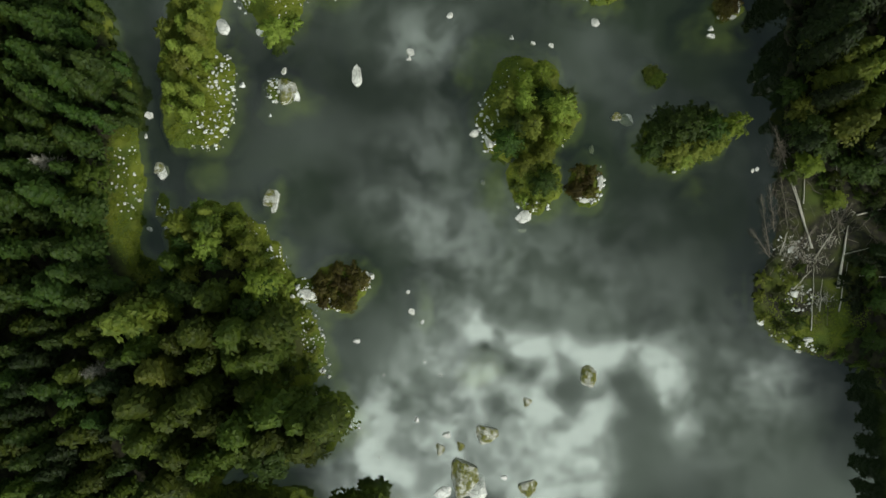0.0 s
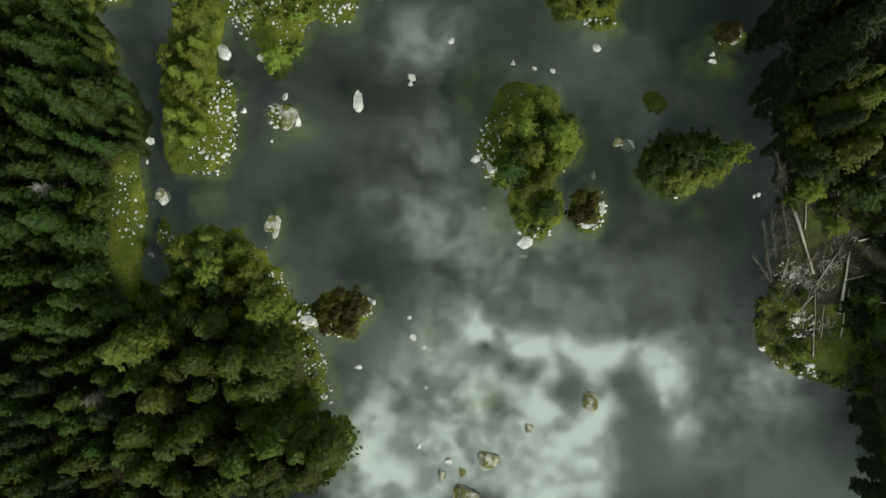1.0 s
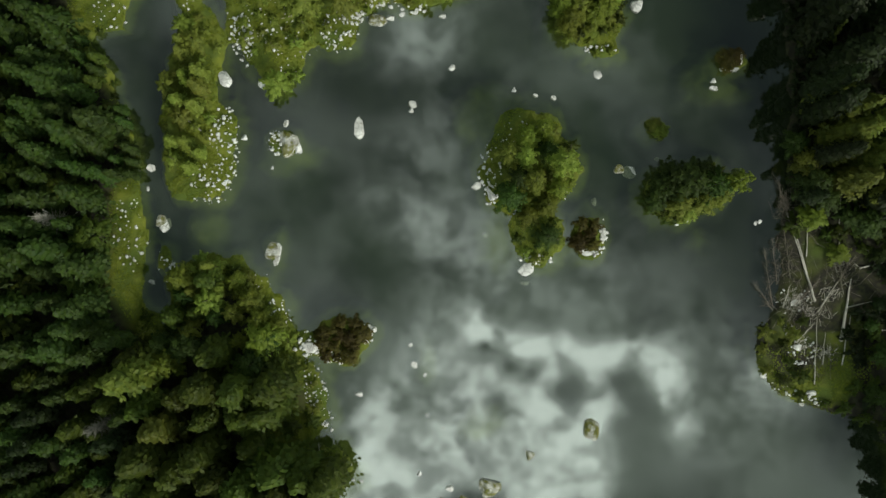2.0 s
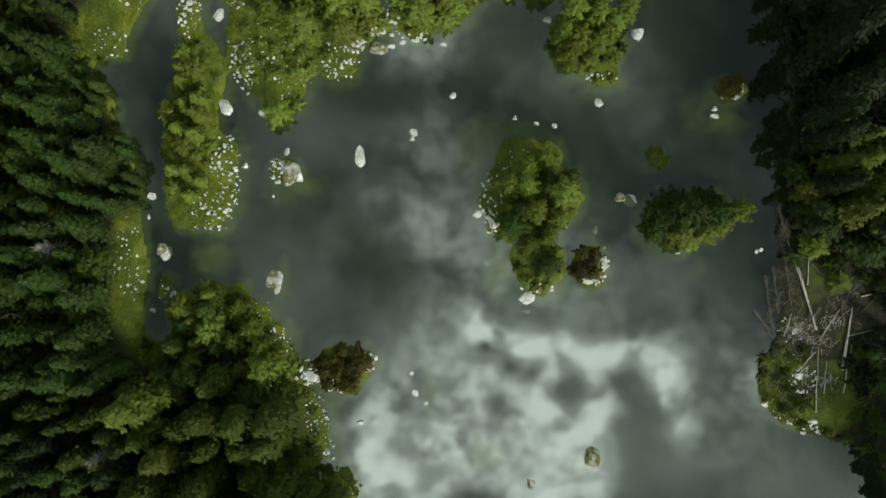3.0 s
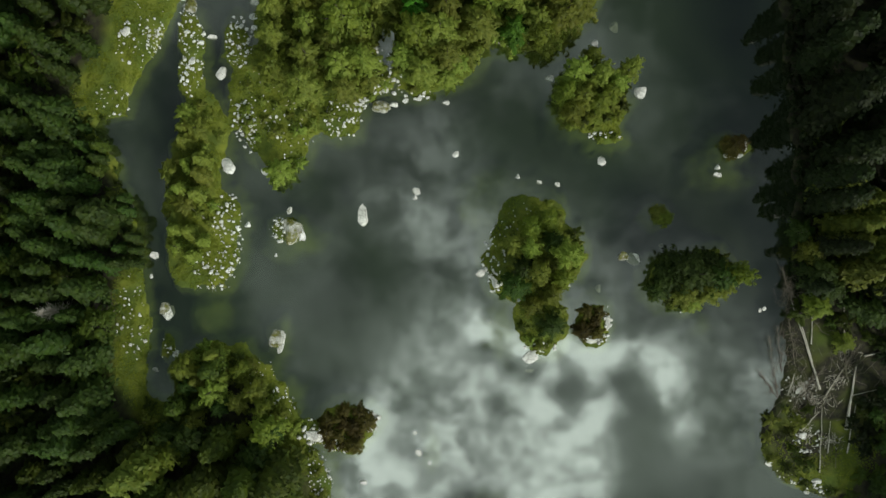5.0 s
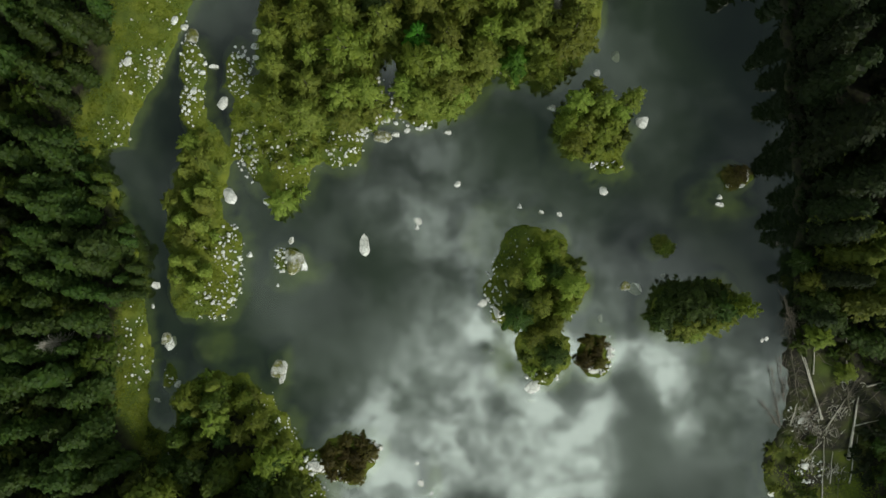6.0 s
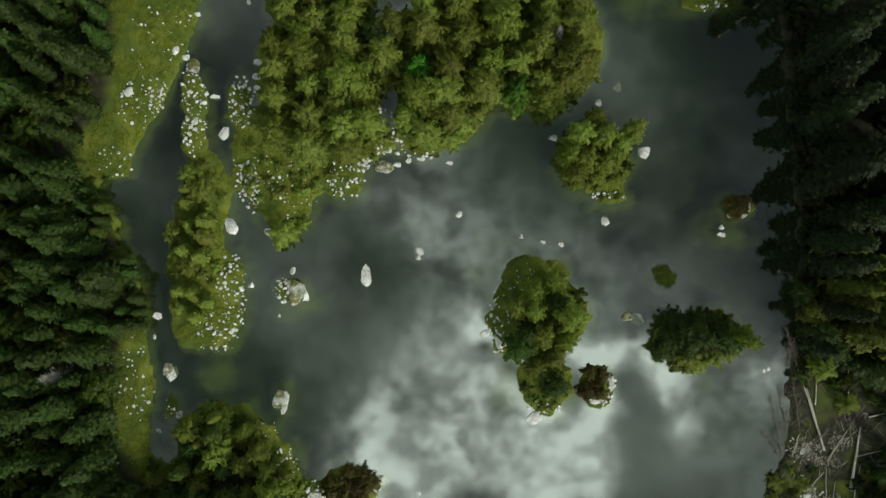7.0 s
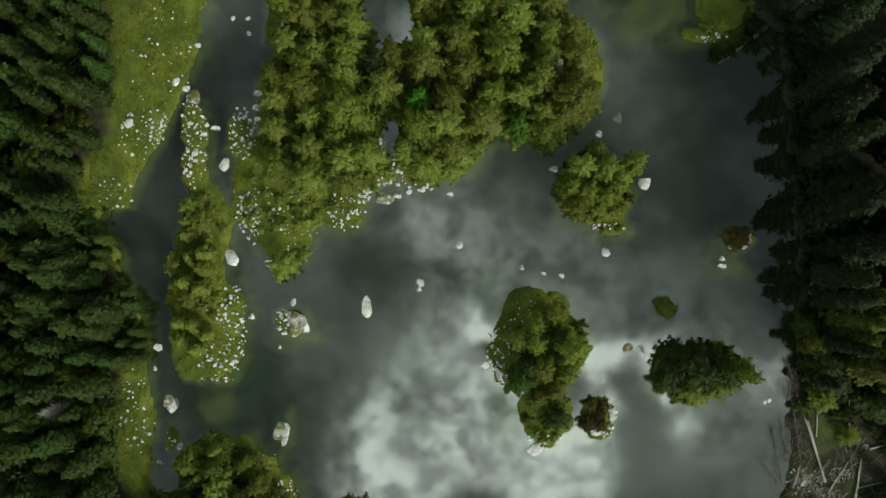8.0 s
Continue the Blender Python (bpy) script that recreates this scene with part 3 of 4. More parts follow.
T_SPRUCE = [proto(spruce("spruce", "dark green spruce of the dense lakeside forest", 10.4 + i * 0.9, 2.05 + 0.15 * (i % 3), 40 + i, SPRUCE, 1150)) for i in range(4)]
T_OLIVE = [proto(spruce("spruce", "olive green spruce with feathery drooping boughs", 8.6 + i * 1.0, 2.5 + 0.15 * i, 50 + i, ALDER, 1500)) for i in range(3)]
T_TALL = [proto(spruce("tall_fir", "very tall fir on the bank, shade put into its dark needles", 17.5 + i * 1.4, 2.6 + 0.2 * i, 60 + i, SHADED, 1700, 0.32)) for i in range(3)]
T_LIGHT = [proto(spruce("spruce", "tall spruce on the bank, light put into its olive green needles", 12.5 + i * 1.2, 2.6, 75 + i, LIT_OLIVE, 1500)) for i in range(2)]
T_FIR = [proto(spruce("fir", "tall fir of the forest, shade put into its dark needles", 13.0 + i * 1.5, 2.5, 70 + i, SHADED, 1300)) for i in range(2)]
T_ALDER = [proto(leafy("alder", "olive green broad-leaved tree on the wooded shore", 7.5 + i * 0.7, 2.5 + 0.2 * i, 80 + i, ALDER)) for i in range(4)]
T_WILLOW = [proto(leafy("willow", "yellow-green willow on the stony island", 5.6 + i * 0.8, 2.2 + 0.3 * i, 100 + i, WILLOW)) for i in range(4)]
T_YOUNG = [proto(spruce("young_pine", "pale yellow-green young pine with feathery boughs on the island", 5.8 + i * 0.9, 1.75 + 0.2 * i, 90 + i, WILLOW, 1200)) for i in range(4)]
T_BUSH = [proto(leafy("willow_bush", "low yellow-green bush among the stones", 1.2 + i * 0.5, 0.9 + 0.25 * i, 120 + i, WILLOW, 270, 0.2, 11)) for i in range(3)]
T_DARKBUSH = [proto(leafy("alder_bush", "low dark green bush on the shore", 1.5 + i * 0.6, 1.1 + 0.25 * i, 130 + i, ALDER, 380, 0.2, 11)) for i in range(2)]
# near-black bush that stands in for shade on the ground
T_LOW = [proto(leafy("waterside_bush", "low bush painted near black as shade under the trees at the water", 1.6, 1.4, 135, SHADED, 350, 0.2, 11))]
T_HEATH = [proto(leafy("heath_bush", "low brown-green bush on bare rock", 1.5 + i * 0.5, 1.4, 140 + i, RUST, 600, 0.2, 14)) for i in range(2)]
T_TUFT = [proto(leafy("willow_bush", "rounded bright green bush on a tiny islet", 1.5, 1.15, 150, WILLOW, 700, 0.2, 30, spread=0.55))]
T_DOME = [proto(leafy("heath_bush", "rounded brown-green heath on a low rock", 1.6, 1.6, 152 + i, RUST, 900, 0.2, 34, spread=0.55)) for i in range(2)]
T_FRESH = [proto(leafy("young_birch", "bright green young birch among the willows", 5.5, 1.7, 160, FRESH, 1500))]

BROAD_PALE = [proto(leafy("birch", "pale yellow-green birch with feathery boughs on the island", 9.0, 2.3, 170 + i, WILLOW, 1500, 0.35, 34, spread=0.36)) for i in range(4)]
BROAD_OLIVE = [proto(leafy("birch", "olive green birch with a rounded crown on the island", 9.0, 2.3, 180 + i, BIRCH, 1500, 0.35, 38, spread=0.4)) for i in range(4)]
BROAD_DARK = [proto(leafy("alder", "dark green alder with a dense crown on the island", 9.0, 2.3, 190 + i, SHADE, 1500, 0.35, 34, spread=0.36)) for i in range(3)]

LOW_PART = [(-28.0, 39.8, 7.4, 6.6, 0), (-18.5, 40.9, 4.7, 3.9, 0)]
wood_w = scatter(-69, -14, -36, 76, 2.65, lambda x, y: (line(FOREST_EDGE, y) - x > 0.6) & (inside(x, y) > 0.5) & (ovals(x, y, PENINSULA[:5]) < 0), 1)
plant(T_SPRUCE * 3 + T_ALDER[:2], [q for q in wood_w if q[1] > -4], "trees of the west forest", 2, 0.8, 1.2)
# near-black firs mixed in, which paints the southern end as shaded
plant(T_SPRUCE * 2 + T_OLIVE * 2 + T_FIR, [q for q in wood_w if q[1] <= -4], "trees of the west forest", 2, 0.75, 1.0)
pen = scatter(-60, -5, -38, 25, 3.3, lambda x, y: (ovals(x, y, PENINSULA[:3] + PENINSULA[4:]) > 1.6) & ((line(FOREST_EDGE, y) - x < 0.6) | (ovals(x, y, PENINSULA[:5]) >= 0)), 3)
pen_tip = 4.0
plant(T_OLIVE * 4 + T_LIGHT[:1] + BROAD_DARK[:1], [q for q in pen if q[1] < pen_tip - 9], "trees of the wooded peninsula", 4, 0.95, 1.4)
plant(T_OLIVE + BROAD_DARK + BROAD_OLIVE[:2], [q for q in pen if pen_tip - 9 <= q[1] < pen_tip - 5], "trees of the wooded peninsula", 4, 0.85, 1.15)
pen_low = scatter(-46, -20, pen_tip - 7, pen_tip + 2.5, 2.4, lambda x, y: (ovals(x, y, PENINSULA[:3]) > 1.4) & (line(FOREST_EDGE, y) - x < 0.6), 53)
plant(BROAD_DARK + BROAD_OLIVE + T_OLIVE + BROAD_PALE[:1], pen_low, "trees of the wooded peninsula", 54, 0.55, 0.85)
plant(T_YOUNG, [q for q in pen if q[1] >= pen_tip], "trees of the wooded peninsula", 4, 0.45, 0.65)
plant(T_BUSH, scatter(-45, -20, 2, 16, 1.5, lambda x, y: (ovals(x, y, PENINSULA[2:3]) > 1.5) & (y > pen_tip), 49), "bushes along the peninsula", 50, 0.7, 1.1)
rim = scatter(-60, -5, -38, 25, 1.7, lambda x, y: (ovals(x, y, PENINSULA) > 0.5) & (ovals(x, y, PENINSULA) < 2.0) & (line(FOREST_EDGE, y) - x < 0.6) & (lattice_noise(x, y, 3, 71) > -0.25), 23)
plant(T_DARKBUSH + T_BUSH * 2, rim, "bushes along the peninsula", 24, 0.6, 1.1)
edge_w = scatter(-58, -43, 19, 43, 1.5, lambda x, y: (line(WEST_SHORE, y) - x > -0.1) & (line(WEST_SHORE, y) - x < 2.4) & (y > 20.5) & (y < 41), 61)
plant(T_DARKBUSH + T_SPRUCE[:1] + T_OLIVE[:1], edge_w, "bushes of the west shore", 62, 0.36, 0.62)
bank_e = scatter(40, 62, -34, 76, 3.3, lambda x, y: (x - line(EAST_SHORE, y) > 2.0) & (x - line(EAST_SHORE, y) < 5.0) & (y > 18.5), 25)
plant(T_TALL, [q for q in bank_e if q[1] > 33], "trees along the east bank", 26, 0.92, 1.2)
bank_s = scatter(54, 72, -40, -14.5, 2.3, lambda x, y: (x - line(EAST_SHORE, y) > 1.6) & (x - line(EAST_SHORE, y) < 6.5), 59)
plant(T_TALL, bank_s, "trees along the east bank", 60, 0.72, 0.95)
EAST = [
    (45.4, 24.6, 5.4, 1.9, BROAD_DARK), (47.2, 19.2, 7.2, 2.3, BROAD_DARK), (49.4, 25.6, 15.0, 2.6, T_LIGHT), (47.9, 30.6, 13.4, 2.4, T_LIGHT), (51.4, 19.6, 13.5, 2.8, T_LIGHT),
    (47.6, 14.5, 3.6, 1.9, BROAD_OLIVE), (50.2, 23.0, 12.0, 2.6, T_LIGHT), (46.4, 22.0, 6.0, 1.9, BROAD_OLIVE), (53.5, 22.0, 13.0, 2.6, T_LIGHT), (50.6, 29.0, 14.0, 2.7, T_LIGHT),
    (49.0, 17.0, 5.2, 2.0, BROAD_DARK), (47.4, 28.3, 18.0, 2.2, T_TALL), (47.3, 31.8, 19.0, 2.3, T_TALL), (53.4, 26.4, 14.0, 2.7, T_LIGHT), (55.6, 18.4, 11.0, 2.5, BROAD_OLIVE),
    (51.0, 10.0, 3.0, 1.6, BROAD_OLIVE), (47.6, 22.4, 17.0, 1.8, T_TALL), (46.9, 17.8, 9.0, 1.7, T_FIR), (52.2, 14.6, 4.0, 1.8, BROAD_DARK), (55.0, 14.0, 6.0, 2.2, BROAD_DARK),
]
for i, (x, y, h, r, kinds) in enumerate(EAST):
    stand(kinds, x, y, h, r, i + 110, "trees along the east bank")
# added to darken the lit strip of bank below the trees
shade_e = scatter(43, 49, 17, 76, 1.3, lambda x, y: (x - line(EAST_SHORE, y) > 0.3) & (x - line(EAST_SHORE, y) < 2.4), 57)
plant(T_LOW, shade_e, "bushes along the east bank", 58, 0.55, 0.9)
wood_e = scatter(44, 72, -36, 76, 4.6, lambda x, y: (wooded(x, y) > 3.0) & (x - line(EAST_SHORE, y) >= 3.2) & ~((y > -13) & (y < 4)) & ~((y > 3) & (y < 15)) & ~((y < -10) & (x - line(EAST_SHORE, y) < 7.5)) & ~((y > 15) & (y < 33) & (x < 56)), 5)
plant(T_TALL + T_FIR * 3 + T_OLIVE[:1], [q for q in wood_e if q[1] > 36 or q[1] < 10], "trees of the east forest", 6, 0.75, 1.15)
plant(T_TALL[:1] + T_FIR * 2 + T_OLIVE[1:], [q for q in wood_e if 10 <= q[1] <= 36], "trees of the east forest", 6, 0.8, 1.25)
low_e = scatter(55, 72, -14, 15, 3.0, lambda x, y: x - line(EAST_SHORE, y) > 2.0 + np.clip(9 - np.abs(y + 2) * 0.4, 0, 12), 63)
plant(T_FIR + BROAD_DARK, low_e, "trees of the east forest", 64, 0.4, 0.62)
shrub_e = scatter(50, 72, 14, 40, 2.6, lambda x, y: (wooded(x, y) > 1.0) & (x - line(EAST_SHORE, y) > 8) & (lattice_noise(x, y, 5, 67) > -0.2), 51)
plant(T_DARKBUSH + T_WILLOW[:1], shrub_e, "shrubs of the east forest", 52, 0.8, 1.3)
clear = scatter(41, 62, -14, 20, 2.2, lambda x, y: (x - line(EAST_SHORE, y) > 0.6) & (x - line(EAST_SHORE, y) < 5) & (y < 1), 27)
plant(T_DARKBUSH + T_BUSH[:2], clear, "bushes of the clearing", 28, 0.6, 1.0)
# shrubs, with near-black ones added to darken the clearing's open ground
clear2 = scatter(44, 66, -16, 22, 1.7, lambda x, y: (ovals(x, y, [(49.7, 14.2, 2.3, 3.5, 0), (46.7, 13.8, 1.7, 3.5, 0), (56.6, 11.8, 3.1, 4.7, 0), (56.0, -3.6, 3.7, 6.6, 0)]) > 0) & (lattice_noise(x, y, 3, 63) > -0.2), 31)
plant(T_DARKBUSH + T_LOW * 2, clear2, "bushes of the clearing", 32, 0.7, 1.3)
north = scatter(-35, 35, 38, 78, 3.0, lambda x, y: ((x > -26.3) | (y > 64)) & (ovals(x, y, NORTH_ISLAND) > 1.7) & (ovals(x, y, COVE) < -1) & (ovals(x, y, LOW_PART) < 0), 7)
BIG_NORTH = [
    (-16.2, 53.6, 11.5, 3.3, BROAD_OLIVE), (14.0, 54.6, 13.0, 3.4, BROAD_OLIVE), (-5.3, 59.6, 12.3, 2.7, BROAD_PALE), (-10.4, 56.4, 11.2, 2.6, BROAD_PALE),
    (-21.0, 48.5, 8.6, 2.6, BROAD_PALE), (-12.4, 60.2, 8.5, 2.3, BROAD_DARK), (6.9, 51.4, 8.6, 1.9, T_FRESH), (-6.3, 55.3, 8.6, 1.8, T_FRESH),
    (2.6, 53.0, 8.5, 2.6, BROAD_PALE), (-22.0, 57.0, 10.5, 2.7, BROAD_OLIVE), (9.8, 57.2, 12.0, 2.6, BROAD_PALE), (-25.4, 51.6, 8.5, 2.4, BROAD_PALE),
    (-1.0, 62.6, 12.0, 2.9, BROAD_OLIVE), (11.5, 50.4, 9.0, 2.2, BROAD_OLIVE), (5.2, 60.5, 12.5, 2.8, BROAD_OLIVE), (14.6, 60.5, 12.0, 2.6, BROAD_PALE),
]
for i, (x, y, h, r, kinds) in enumerate(BIG_NORTH):
    stand(kinds, x, y, h, r, i, "trees of the north island")
apart = lambda q, rows, gap: all(math.hypot(q[0] - b[0], q[1] - b[1]) > b[3] * 0.55 + gap for b in rows)
plant(BROAD_PALE * 2 + BROAD_OLIVE + T_WILLOW[2:], [q for q in north if apart(q, BIG_NORTH, 1.25)], "trees of the north island", 8, 0.8, 1.15)
north_fill = scatter(-33, 24, 43, 76, 2.6, lambda x, y: ((x > -27.0) | (y > 64)) & (ovals(x, y, NORTH_ISLAND) > 1.2) & (ovals(x, y, COVE) < -1) & (ovals(x, y, LOW_PART) < 0), 97)
plant(T_BUSH[1:], north_fill, "bushes of the north island", 98, 1.1, 1.7)
north2 = scatter(-35, 35, 34, 60, 2.0, lambda x, y: (ovals(x, y, NORTH_ISLAND) > 1.0) & (ovals(x, y, LOW_PART) > 0) & (lattice_noise(x, y, 4, 61) > 0.05), 9)
plant(T_BUSH, north2, "bushes of the north island", 10, 0.6, 1.0)
rim_n = scatter(-38, 36, 33, 78, 1.7, lambda x, y: ((x > -27.5) | (y > 64)) & (ovals(x, y, NORTH_ISLAND) > 0.2) & (ovals(x, y, NORTH_ISLAND) < 1.9) & (ovals(x, y, COVE) < -0.3) & (ovals(x, y, LOW_PART + [(-31.1, 51.3, 2.5, 4.3, 0)]) < 0), 43)
plant(T_BUSH + T_WILLOW[:1], rim_n, "bushes round the north island", 44, 0.55, 0.95)
strip = scatter(-45, -25, 15, 60, 1.9, lambda x, y: ovals(x, y, STRIP_ISLAND[:2]) > 1.0, 11)
plant(T_YOUNG[:2] + T_WILLOW[:1] + T_BUSH, strip, "bushes of the strip island", 12, 0.6, 0.85)
CENTRE = [
    (11.2, 26.1, 9.2, 1.65, BROAD_OLIVE), (6.8, 23.0, 9.0, 1.6, BROAD_PALE), (8.9, 22.4, 12.2, 1.5, BROAD_PALE), (8.8, 25.4, 9.2, 1.6, BROAD_OLIVE),
    (13.4, 21.5, 12.2, 2.0, BROAD_PALE), (9.8, 19.2, 11.0, 1.65, BROAD_PALE), (6.8, 17.3, 8.4, 1.9, BROAD_DARK), (11.9, 16.4, 5.6, 1.7, BROAD_OLIVE),
    (12.0, 12.2, 5.4, 1.7, BROAD_DARK), (9.3, 14.8, 4.6, 1.4, BROAD_OLIVE), (13.2, 18.4, 7.5, 1.6, BROAD_OLIVE), (11.8, 23.6, 7.0, 1.5, BROAD_DARK),
    (8.0, 20.0, 7.4, 1.6, BROAD_DARK),
]
for i, (x, y, h, r, kinds) in enumerate(CENTRE):
    stand(kinds, x, y, h, r, i + 40, "trees of the centre island")
centre_low = scatter(0, 25, 3, 35, 1.5, lambda x, y: (ovals(x, y, CENTRE_ISLAND) > 0.5) & (ovals(x, y, CENTRE_ISLAND) < 2.4) & ((x > 11) | (y < 12)), 33)
plant(T_BUSH + T_DARKBUSH, centre_low, "bushes of the centre island", 34, 0.6, 1.0)
FIR = [
    (30.0, 19.3, 12.6, 2.7, BROAD_DARK), (33.0, 18.8, 12.2, 2.4, BROAD_DARK), (35.7, 18.9, 15.4, 1.8, BROAD_OLIVE), (27.7, 18.4, 6.2, 2.2, BROAD_DARK), (29.6, 16.3, 7.0, 2.0, BROAD_PALE),
    (32.0, 16.8, 8.0, 2.0, BROAD_PALE), (28.4, 20.5, 9.0, 2.2, BROAD_DARK), (32.0, 20.6, 9.4, 2.1, BROAD_DARK), (34.2, 17.6, 8.6, 1.9, BROAD_OLIVE), (30.6, 15.4, 5.0, 1.7, BROAD_PALE),
    (26.6, 17.0, 3.8, 1.5, BROAD_DARK),
]
for i, (x, y, h, r, kinds) in enumerate(FIR):
    stand(kinds, x, y, h, r, i + 70, "trees of the islet")
fir_low = scatter(20, 42, 10, 26, 1.4, lambda x, y: ovals(x, y, FIR_ISLET) > 0.4, 37)
plant(T_DARKBUSH, fir_low, "bushes of the islet", 38, 0.7, 1.1)
WIL = [
    (15.0, 45.3, 12.2, 2.06, BROAD_PALE), (18.3, 45.8, 10.2, 1.98, BROAD_PALE), (20.8, 45.0, 8.8, 1.72, BROAD_PALE), (22.4, 46.6, 9.0, 1.55, BROAD_PALE), (17.6, 48.4, 8.0, 1.55, BROAD_OLIVE), (16.1, 42.7, 8.4, 1.98, BROAD_PALE),
    (18.6, 42.4, 7.6, 1.81, BROAD_OLIVE), (15.0, 41.0, 8.4, 1.55, BROAD_OLIVE), (20.0, 43.4, 7.8, 1.72, BROAD_OLIVE), (13.6, 43.2, 9.6, 1.46, BROAD_OLIVE),
]
for i, (x, y, h, r, kinds) in enumerate(WIL):
    stand(kinds, x, y, h, r, i + 90, "trees of the willow islet")
wil_low = scatter(8, 32, 34, 50, 1.5, lambda x, y: ovals(x, y, WILLOW_ISLET) > 0.3, 47)
plant(T_BUSH + T_DARKBUSH, wil_low, "bushes of the willow islet", 48, 0.6, 0.9)
heath = scatter(-25, 42, -8, 40, 1.2, lambda x, y: np.maximum(ovals(x, y, HEATH_POINT[:1]), ovals(x, y, HEATH_ISLET)) > 0.6, 19)
plant(T_HEATH + T_DOME, heath, "heath bushes", 20, 0.6, 0.95)
plant(T_DOME, [(36.4, 36.6), (37.5, 36.8), (37.0, 36.1)], "heath bushes", 29, 0.75, 0.9)
plant(T_TUFT, [(26.6, 27.4), (27.3, 26.7)], "bushes of the smallest islet", 22, 0.85, 1.0)
plant(T_BUSH[1:2], [(33.4, 65.6)], "bush on an islet", 21, 0.7, 0.8)

# ---- stones ----
def stone_mesh(name, seed, mat, levels=2, cut=8, deep=0.42):
    """A weathered block: a ball with some sides sheared flat, and an uneven skin."""
    g = random.Random(seed)
    bm = bmesh.new()
    bmesh.ops.create_icosphere(bm, subdivisions=levels, radius=1.0)
    planes = [(Vector((g.gauss(0, 1), g.gauss(0, 1), g.gauss(0, 0.7))).normalized(), g.uniform(deep, 0.82)) for _ in range(cut)]
    for v in bm.verts:
        for n, d in planes:
            over = v.co.dot(n) - d
            if over > 0:
                v.co -= n * over * 0.97
        v.co += v.co.normalized() * noise.noise(v.co * 2.2 + Vector((seed, 0, 0))) * 0.16
    mesh = bpy.data.meshes.new(name)
    bm.to_mesh(mesh)
    bm.free()
    mesh.materials.append(mat)
    return mesh


PALE = [stone_mesh("boulder", 300 + i, ROCK, 2, 12, 0.34) for i in range(6)]
MOSS = [stone_mesh("boulder", 320 + i, MOSSY, 3, 7, 0.64) for i in range(4)]
STONES = [stone_mesh("stone", 340 + i, ROCK, 1, 8, 0.36) for i in range(5)]
pick = random.Random(5)


def boulder(x, y, a, b, turn=0, moss=False, sink=0.0):
    mesh = pick.choice(MOSS if moss else PALE)
    ob = new("boulder", mesh)
    z = max(ground_z(x, y), -0.08) - sink
    hgt = 0.6 * min(a, b)
    ob.matrix_world = pose(x, y, z + hgt * 0.25, pick.gauss(0, 6), pick.gauss(0, 6), turn) @ Matrix.Diagonal((a * 1.25, b * 1.25, hgt, 1))
    return tagged(ob, "moss-grown grey boulder standing in the lake" if moss else "bare pale grey boulder at the water's edge", "boulder", "boulders of the lake")


for row in (
    (-32.6, 34.6, 1, 1.2, 20), (-27.4, 33.5, 0.55, 0.86), (-13.8, 27.5, 0.86, 1.4), (-6.5, 30.7, 0.62, 0.55), (-6.7, 29.7, 0.47, 0.47), (-1.0, 35.7, 0.55, 0.47),
    (7.5, 32.5, 0.47, 0.39), (10.5, 31.8, 0.39, 0.31), (13.0, 31.5, 0.39, 0.39), (19.2, 34.8, 0.7, 0.62), (35.0, 33.6, 0.62, 0.39), (35.0, 32.7, 0.62, 0.39), (-42.9, 22.0, 0.62, 0.55),
):
    boulder(*row)
for row in (
    (-43.3, 19.1, 0.31, 0.39), (-40.9, 13.7, 0.7, 1.1, 150), (-39.8, 8.2, 0.55, 0.55), (-42.7, 6.1, 0.47, 0.39), (-39.7, 2.4, 0.39, 0.39), (-26.0, 21.8, 0.31, 0.31), (-29.9, 26.0, 0.62, 0.47),
    (-24.1, 28.0, 0.47, 0.55), (9.2, 7.7, 1.3, 0.94), (4.4, 17.8, 0.7, 1.1, 30), (2.4, 19.2, 0.78, 0.62), (-13.8, -9.3, 0.62, 0.47), (-6.8, -2.7, 0.39, 0.31), (-6.3, -5.3, 0.47, 0.55),
):
    boulder(*row)
for row in (
    (-4.8, -6.8, 0.31, 0.31), (-10.1, -14.0, 0.23, 0.16), (-4.5, -12.2, 0.23, 0.23), (-2.3, -14.0, 0.39, 0.23), (-5.6, -20.3, 0.47, 0.47), (-14.7, -21.1, 0.31, 0.31), (-13.5, -21.3, 0.31, 0.23),
    (-10.7, -25.3, 0.23, 0.31), (6.4, -28.0, 0.47, 0.47), (-1.9, -30.1, 1.4, 0.86), (2.9, -29.0, 1.6, 1.7), (-25.2, 10.2, 0.62, 1.7, -15), (-1.4, -22.1, 0.7, 0.62), (-22.4, 24.6, 0.7, 1.5, 12),
):
    boulder(*row)
for row in (
    (-33.6, 47.2, 0.86, 0.94), (-39.0, 57.9, 0.55, 0.7), (-46.8, 53.0, 0.7, 0.7), (-28.9, 57.2, 0.7, 0.55), (-29.1, 55.2, 0.6, 0.5), (-29.0, 53.6, 0.5, 0.42), (-40.4, 58.8, 0.62, 0.62), (-36.4, 51.6, 0.6, 0.45), (-34.9, 52.4, 0.7, 0.4), (-25.5, 66.9, 0.47, 0.55), (-32.5, 67.7, 0.39, 0.39),
    (-30.3, 67.7, 0.47, 0.31), (-30.2, 65.7, 0.39, 0.39), (-37.4, 64.1, 0.7, 0.47), (18.4, 51.2, 0.55, 0.7), (12.1, 46.3, 0.78, 0.62), (24.6, 44.1, 0.86, 1.3), (-2.3, 43.0, 0.7, 0.47),
):
    boulder(*row)
